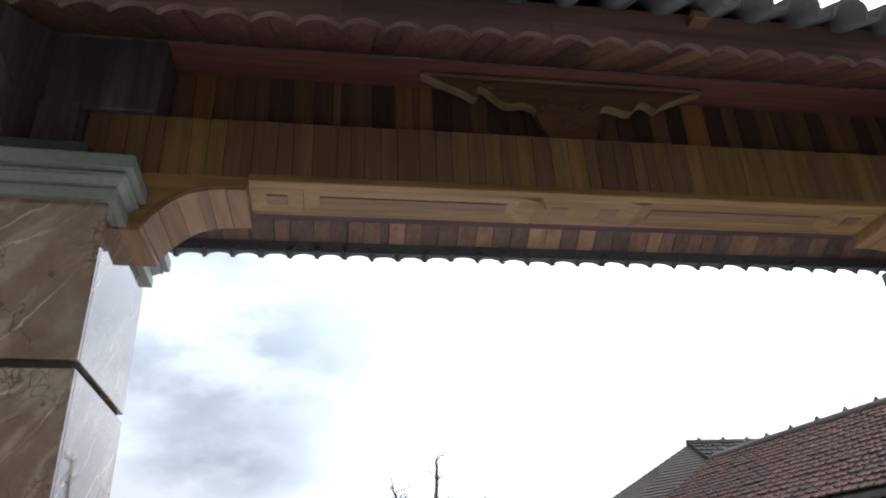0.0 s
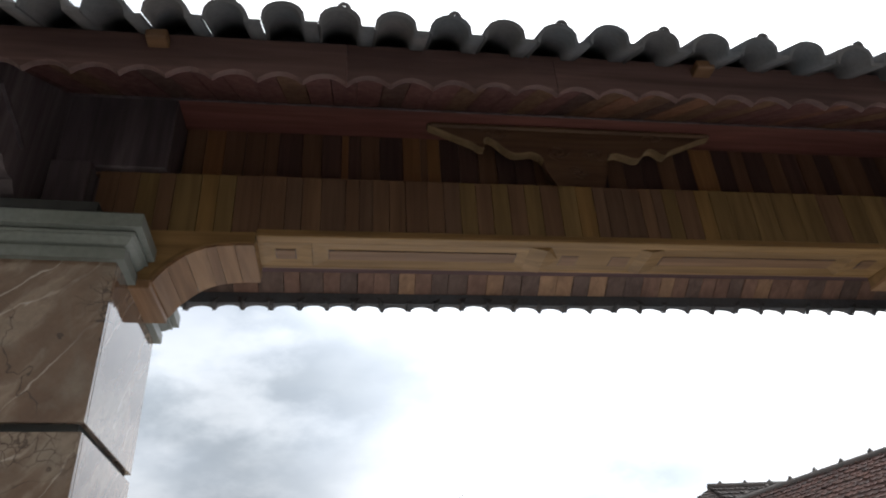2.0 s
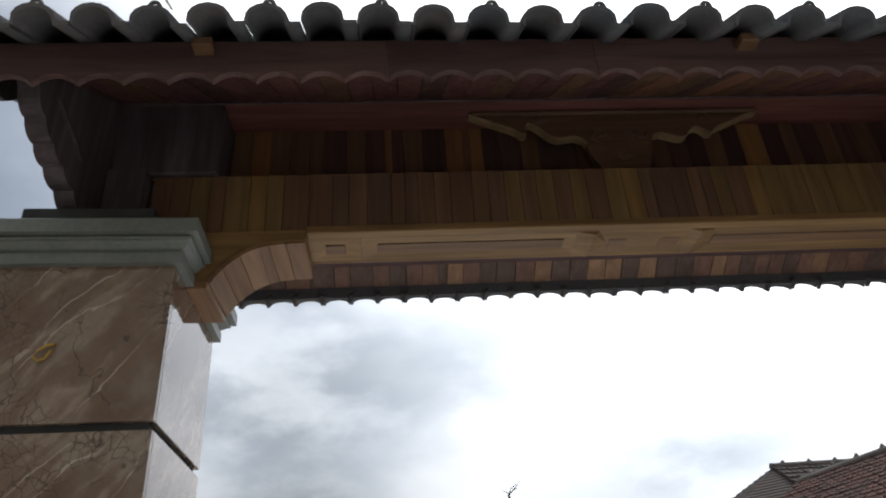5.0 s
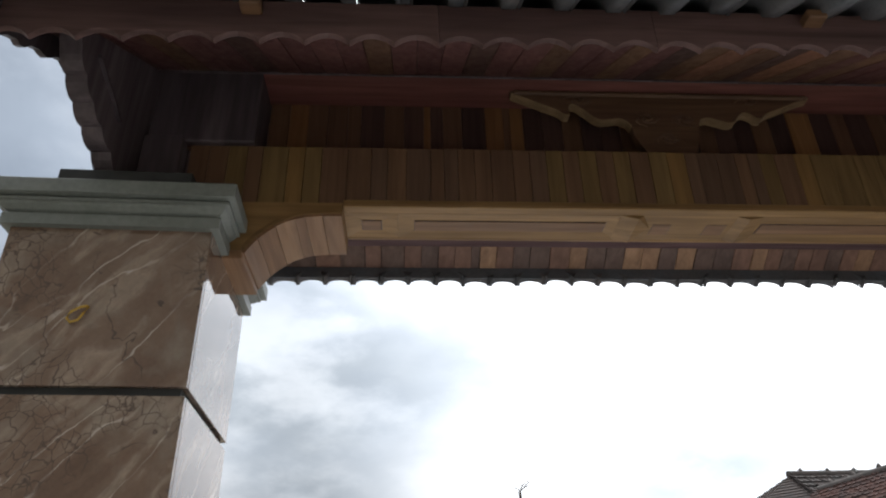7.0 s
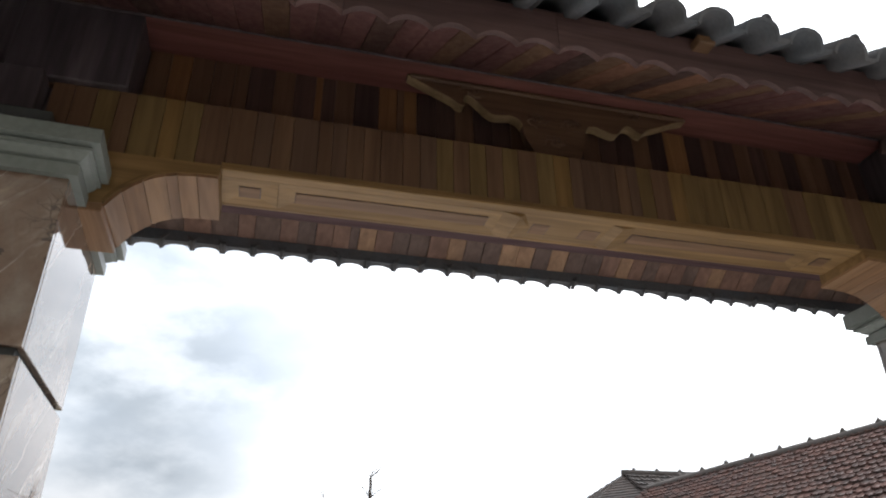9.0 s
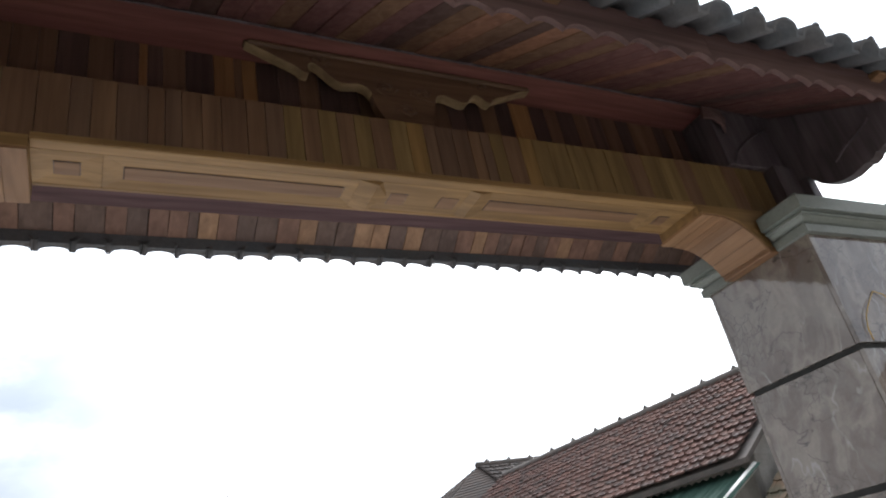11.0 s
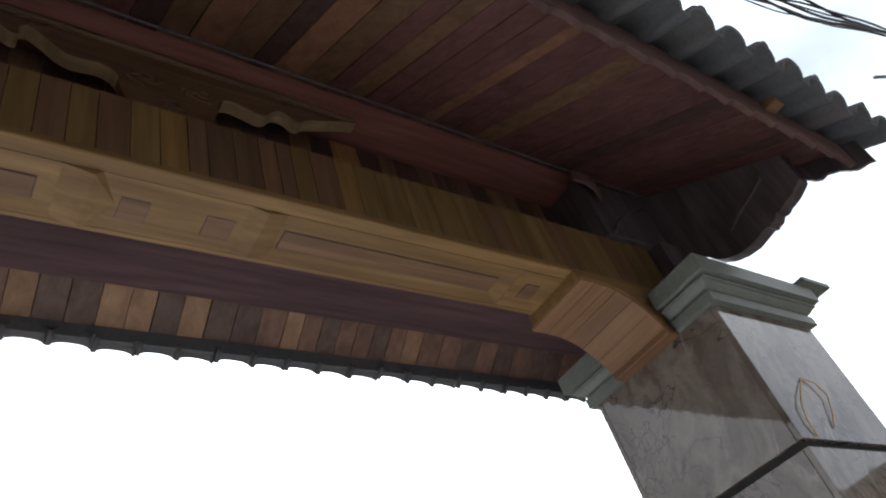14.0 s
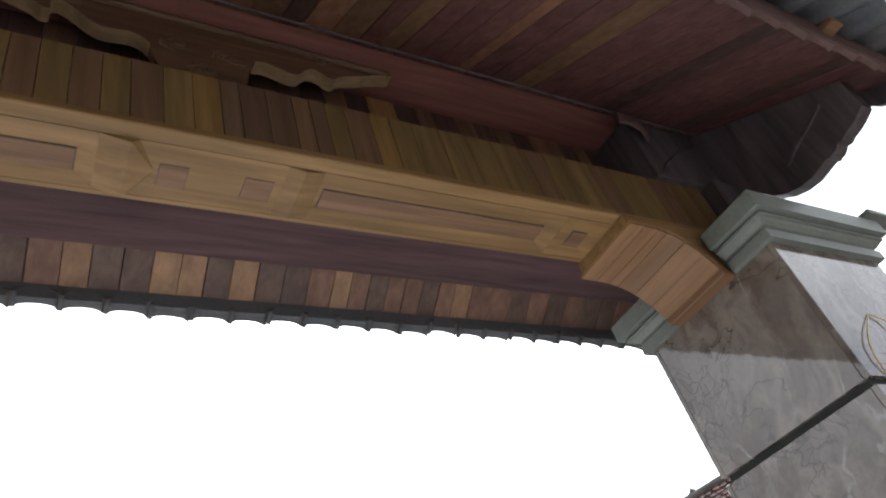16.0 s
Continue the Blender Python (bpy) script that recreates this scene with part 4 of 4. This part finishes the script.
def house(name, label, ra, rb, drop, run, w, l, mat, singly, seed, step, bump=0.05, gables=True):
    ra, rb = Vector(ra), Vector(rb)
    base = Vector(((ra.x + rb.x) / 2, (ra.y + rb.y) / 2, 0))
    h = thing(name, label, "house", at=tuple(base))
    inv = Matrix.Translation(-base)
    along = (rb - ra).normalized()
    down = Vector((along.y, -along.x, 0))
    if down.x > 0:
        down = -down
    for s in (1, -1):
        d = (down * s + Vector((0, 0, -drop))) * run
        bm = slab_between(ra, rb, rb + d, ra + d, 0.05)
        bmesh.ops.transform(bm, verts=bm.verts, matrix=inv)
        part("roof_deck", bm, m_ridge, h)
    tiled_slope(h, inv, ra + Vector((0, 0, 0.02)), rb + Vector((0, 0, 0.02)), down, drop, run, w, l, mat, singly, seed)
    ridge_line(h, inv, ra + Vector((0, 0, 0.04)), rb + Vector((0, 0, 0.04)), step, 0.07, bump)
    ez = ra.z - drop * run
    inset = run - 0.22
    c = [ra + down * inset + along * 0.12, rb + down * inset - along * 0.12, rb - down * inset - along * 0.12, ra - down * inset + along * 0.12]
    for k in range(4):
        p, q = c[k], c[(k + 1) % 4]
        u = (q - p).normalized()
        nrm = Vector((u.y, -u.x, 0)) * 0.12
        bm = bmesh.new()
        top = ez + drop * 0.2
        quad = [(p.x, p.y), (q.x, q.y), (q.x - nrm.x, q.y - nrm.y), (p.x - nrm.x, p.y - nrm.y)]
        lo = [bm.verts.new((x, y, -0.06)) for x, y in quad]
        hi = [bm.verts.new((x, y, top)) for x, y in quad]
        bm.faces.new(lo)
        bm.faces.new(hi)
        for i in range(4):
            bm.faces.new((lo[i], lo[(i + 1) % 4], hi[(i + 1) % 4], hi[i]))
        bmesh.ops.recalc_face_normals(bm, faces=bm.faces)
        bmesh.ops.transform(bm, verts=bm.verts, matrix=inv)
        part("wall", bm, m_plaster, h)
    if gables:
        for e, s in ((ra, 1), (rb, -1)):
            e = e + along * 0.14 * s
            bm = bmesh.new()
            tri = [e + Vector((0, 0, -0.1)), e + down * inset + Vector((0, 0, ez + 0.05 - e.z)), e - down * inset + Vector((0, 0, ez + 0.05 - e.z))]
            a = [bm.verts.new(p) for p in tri]
            b = [bm.verts.new(p + along * 0.1 * s) for p in tri]
            bm.faces.new(a)
            bm.faces.new(b)
            for i in range(3):
                bm.faces.new((a[i], a[(i + 1) % 3], b[(i + 1) % 3], b[i]))
            bmesh.ops.recalc_face_normals(bm, faces=bm.faces)
            bmesh.ops.transform(bm, verts=bm.verts, matrix=inv)
            part("gable", bm, m_plaster, h)
    return h, inv, down, along


RIDGE0 = Vector((5.39, 7.716, 3.50))
far_end, near_end = RIDGE0 - ALONG * 1.15 + Vector((0, 0, -0.02)), RIDGE0 + ALONG * 4.6 + Vector((0, 0, 0.04))
house_red, inv_red, down_red, along_red = house("house", "low plastered house with a red clay tile roof and dark ridge", far_end, near_end, 0.585, 2.15, 0.195, 0.142, m_house_tile, True, 21, 0.5, 0.035)
lower_a, lower_b = near_end + ALONG * 0.02 + Vector((0.05, 0, -0.34)), near_end + ALONG * 6.5 + Vector((0.05, 0, -0.34))
house("house", "low outbuilding with a mossy worn clay tile roof", lower_a, lower_b, 0.62, 2.3, 0.24, 0.21, m_moss_tile, False, 22, 0.45, 0.03)
wing_a = Vector((5.75, 10.8, 4.12))
house("house", "hipped house wing with old dark clay tiles", wing_a, wing_a + Vector((4.5, -0.2, 0.0)), 0.6, 2.4, 0.215, 0.2, m_old_tile, False, 23, 0.5, 0.03, False)


# the wing's hipped end
def hip_end():
    h = thing("hip_roof", "dark tiled hip closing the end of the old roof", "roof", at=(4.6, 10.8, 2.6))
    inv = Matrix.Translation((-4.6, -10.8, -2.6))
    tip = wing_a
    bl, br = Vector((2.95, 13.2, 2.35)), Vector((3.05, 9.0, 2.35))
    def courses(left, right, n):
        """Stepped tile courses on a triangular face, from the tip down."""
        for i in range(n):
            u, v = i / n, (i + 1.06) / n
            q = [tip.lerp(left, u), tip.lerp(right, u), tip.lerp(right, v) + Vector((0, 0, 0.018)), tip.lerp(left, v) + Vector((0, 0, 0.018))]
            bm = slab_between(*q, 0.05) if i else slab_between(tip, tip + Vector((0.01, 0, 0)), q[2], q[3], 0.05)
            bmesh.ops.transform(bm, verts=bm.verts, matrix=inv)
            part("tile_course", bm, m_old_tile, h)

    courses(bl, br, 30)
    courses(br, Vector((5.85, 8.42, 2.68)), 26)
    bm = box(2.0, 8.0, 9.4, 13.0, 0.0, 2.3, 0.01)
    bmesh.ops.transform(bm, verts=bm.verts, matrix=inv @ Matrix.Translation((1.4, 0, 0)))
    part("wall", bm, m_plaster, h)


hip_end()


# green corrugated awning under the red roof's eave
def awning():
    a = thing("corrugated_awning", "faded green corrugated sheet awning with a torn edge", "awning", at=(3.6, 4.4, 2.1))
    inv = Matrix.Translation((-3.6, -4.4, -2.1))
    p = near_end + down_red * 1.95 + Vector((0, 0, -1.32))
    verts, faces = [], []
    n = 64
    for i in range(n + 1):
        s = i / n * 1.45
        wav = 0.018 * math.sin(i * math.pi / 2)
        for v, dz in ((0.0, 0.0), (0.75, -0.33)):
            q = p - ALONG * s + down_red * v + Vector((0, 0, dz + wav + 0.03 * math.sin(i * 0.7) * v))
            verts.append(inv @ q)
    for i in range(n):
        faces.append((2 * i, 2 * i + 1, 2 * i + 3, 2 * i + 2))
    ob = new("sheet", mesh_of("sheet", verts, faces, m_sheet))
    ob.parent = a
    sol = ob.modifiers.new("thickness", "SOLIDIFY")
    sol.thickness = 0.004
    q0, q1 = p - ALONG * 0.05, p + down_red * 0.75 + Vector((0, 0, -0.33)) - ALONG * 0.05
    part("edge_board", tube([inv @ q0, inv @ q1], 0.035, 4), m_white, a, "chipped white edge board")
    for s in (0.1, 1.3):
        q = p - ALONG * s + down_red * 0.7 + Vector((0, 0, -0.34))
        part("post", tube([inv @ Vector((q.x, q.y, 0)), inv @ q], 0.03, 8), m_steel, a)


awning()


# ---- far gable, trees ----
def far_house():
    h = thing("house", "far gabled house front with white trimmed barge boards", "house", at=(-1.0, 24.5, 0))
    inv = Matrix.Translation((1.0, -24.5, 0))
    ax, az, y = -0.95, 5.05, 24.5

    def add(name, bm, mat, label=""):
        bmesh.ops.transform(bm, verts=bm.verts, matrix=inv)
        part(name, bm, mat, h, label)

    add("wall", prism([(ax - 2.6, 0), (ax + 2.6, 0), (ax + 2.6, 2.2), (ax, az - 0.25), (ax - 2.6, 2.2)], y, y + 6, "y"), m_brick_red)
    for k, (th, mat, yy) in enumerate(((0.34, m_old_tile, -0.3), (0.2, m_plaster, -0.26), (0.12, m_ridge, -0.22), (0.12, m_plaster, -0.16))):
        o = sum((0.0, 0.34, 0.27, 0.2)[: k + 1])
        for s in (-1, 1):
            add("barge_board", prism([(ax, az - o), (ax + s * 2.9, az - o - 3.2), (ax + s * 2.9, az - o - th - 3.2), (ax, az - o - th)], y + yy, y + yy + 0.12, "y"), mat)
    for s in (-1, 1):
        add("roof", slab_between((ax, y - 0.35, az), (ax + s * 2.9, y - 0.35, az - 3.2), (ax + s * 2.9, y + 6.2, az - 3.2), (ax, y + 6.2, az), 0.12), m_house_tile)


far_house()


def bare_tree():
    base = Vector((1.05, 13.4, 0))
    t = thing("bare_tree", "leafless tree with knobbly pruned limbs", "tree", at=tuple(base))
    r = random.Random(8)

    def limb(name, pts, r0, r1, parent):
        knobbly = []
        for p, q in zip(pts, pts[1:]):
            for j in range(3):
                knobbly.append(Vector(p).lerp(Vector(q), j / 3) + Vector((r.uniform(-0.02, 0.02), r.uniform(-0.02, 0.02), r.uniform(-0.02, 0.02))))
        pts = knobbly + [Vector(pts[-1])]
        part(name, tube([Vector(p) - base for p in pts], r0, 7, r1), m_bark, parent)
        return pts

    limb("trunk", [(1.05, 13.4, 0), (1.08, 13.4, 0.9), (1.02, 13.42, 1.7), (1.1, 13.4, 2.3)], 0.14, 0.1, t)
    limbs = [
        [(1.1, 13.4, 2.25), (1.08, 13.4, 2.7), (1.12, 13.38, 3.1), (1.1, 13.4, 3.5), (1.16, 13.4, 3.95), (1.15, 13.4, 4.38)],
        [(1.08, 13.4, 2.3), (0.85, 13.42, 2.62), (0.62, 13.4, 2.95), (0.42, 13.42, 3.25), (0.3, 13.4, 3.55), (0.22, 13.4, 3.72)],
        [(1.08, 13.4, 2.7), (1.0, 13.3, 2.98), (0.98, 13.3, 3.2), (0.86, 13.3, 3.34), (0.72, 13.3, 3.2), (0.55, 13.3, 3.34), (0.5, 13.3, 3.52)],
        [(0.7, 13.4, 2.8), (0.86, 13.4, 2.9), (0.72, 13.4, 3.1), (0.68, 13.4, 3.2)],
    ]
    for pts in limbs:
        limb("limb", pts, 0.065, 0.028, t)
    for pts in limbs:
        for p in pts[2:]:
            for _ in range(5):
                a, ln = r.uniform(0, 6.28), r.uniform(0.1, 0.42)
                d = Vector((math.cos(a) * 0.8, math.sin(a) * 0.5, r.uniform(0.1, 0.9))).normalized()
                q = Vector(p)
                tw = [q, q + d * ln * 0.4 + Vector((r.uniform(-.04, .04), 0, 0.02)), q + d * ln + Vector((r.uniform(-.08, .08), 0, r.uniform(-0.05, 0.08)))]
                part("twig", tube([v - base for v in tw], 0.013, 5, 0.004), m_bark, t)


bare_tree()


def leafy_tree(base, top, spread, seed):
    base = Vector(base)
    t = thing("leafy_tree", "small tree with a loose crown of long green leaves", "tree", at=tuple(base))
    r = random.Random(seed)
    part("trunk", tube([(0, 0, 0), (0.05, 0, top * 0.4), (0, 0.03, top * 0.8)], 0.09, 7, 0.03), m_bark, t)
    verts, faces = [], []
    for _ in range(60):
        a, e = r.uniform(0, 6.28), r.uniform(0.0, 1.0)
        c = Vector((math.cos(a) * spread * (1 - e) * r.uniform(0.3, 1), math.sin(a) * spread * (1 - e) * r.uniform(0.3, 1), top * (0.62 + 0.36 * e)))
        for _ in range(15):
            o = c + Vector((r.gauss(0, 0.16), r.gauss(0, 0.16), r.gauss(0, 0.13)))
            d = Vector((r.uniform(-1, 1), r.uniform(-1, 1), r.uniform(-0.9, 0.5))).normalized()
            s = d.cross(Vector((r.uniform(-1, 1), r.uniform(-1, 1), 1))).normalized() * 0.045
            k = len(verts)
            verts += [o, o + d * 0.13 + s, o + d * 0.3, o + d * 0.13 - s]
            faces.append((k, k + 1, k + 2, k + 3))
    crown = new("crown", mesh_of("crown", verts, faces, m_leaf))
    crown.parent = t
    for _ in range(7):
        a = r.uniform(0, 6.28)
        part("limb", tube([(0, 0, top * 0.5), (math.cos(a) * spread * 0.4, math.sin(a) * spread * 0.4, top * 0.7), (math.cos(a) * spread * 0.7, math.sin(a) * spread * 0.7, top * 0.82)], 0.03, 6, 0.01), m_bark, t)


leafy_tree((3.1, 17.4, 0), 3.75, 1.7, 4)


# ---- overhead cables ----
def cables():
    a, b = Vector((-7.0, 1.55, 6.65)), Vector((7.7, -1.32, 6.45))
    r = random.Random(14)
    for x, y, h in ((-7.0, 1.5, 6.9), (7.75, -1.45, 7.2)):
        pole = thing("utility_pole", "grey concrete utility pole carrying service cables", "pole", "utility poles", at=(x, y, 0))
        part("shaft", tube([(0, 0, -0.05), (0, 0, h)], 0.13, 12, 0.09), m_plaster, pole)
        if x > 0:
            part("crossarm", tube([(0.0, 0.12, 6.05), (-1.35, 0.7, 6.0)], 0.018, 4), m_steel, pole, "thin steel crossarm")
            part("brace", tube([(0.0, 0.1, 5.5), (-0.85, 0.4, 5.75)], 0.016, 4), m_steel, pole)
    for k in range(7):
        c = thing("overhead_cable", "black overhead service cable, loosely bundled", "cable", "overhead cables", at=tuple(a))
        pts = []
        n = 90
        ph, amp = r.uniform(0, 6.28), r.uniform(0.02, 0.05)
        for i in range(n + 1):
            u = i / n
            p = a.lerp(b, u) - a
            ends = min(1.0, 6 * u, 6 * (1 - u))
            p.z += -0.3 * math.sin(math.pi * u) + ends * (amp * math.sin(31 * u * (1 + 0.13 * k) + ph) + 0.03 * math.sin(83 * u + 2 * ph) + (k - 3) * 0.022)
            p.y += ends * (amp * math.cos(27 * u + ph) + (k - 3) * 0.025)
            pts.append(p)
        part("strand", tube(pts, (0.013, 0.01, 0.012, 0.008, 0.013, 0.007, 0.01)[k], 6), m_cable, c)


cables()
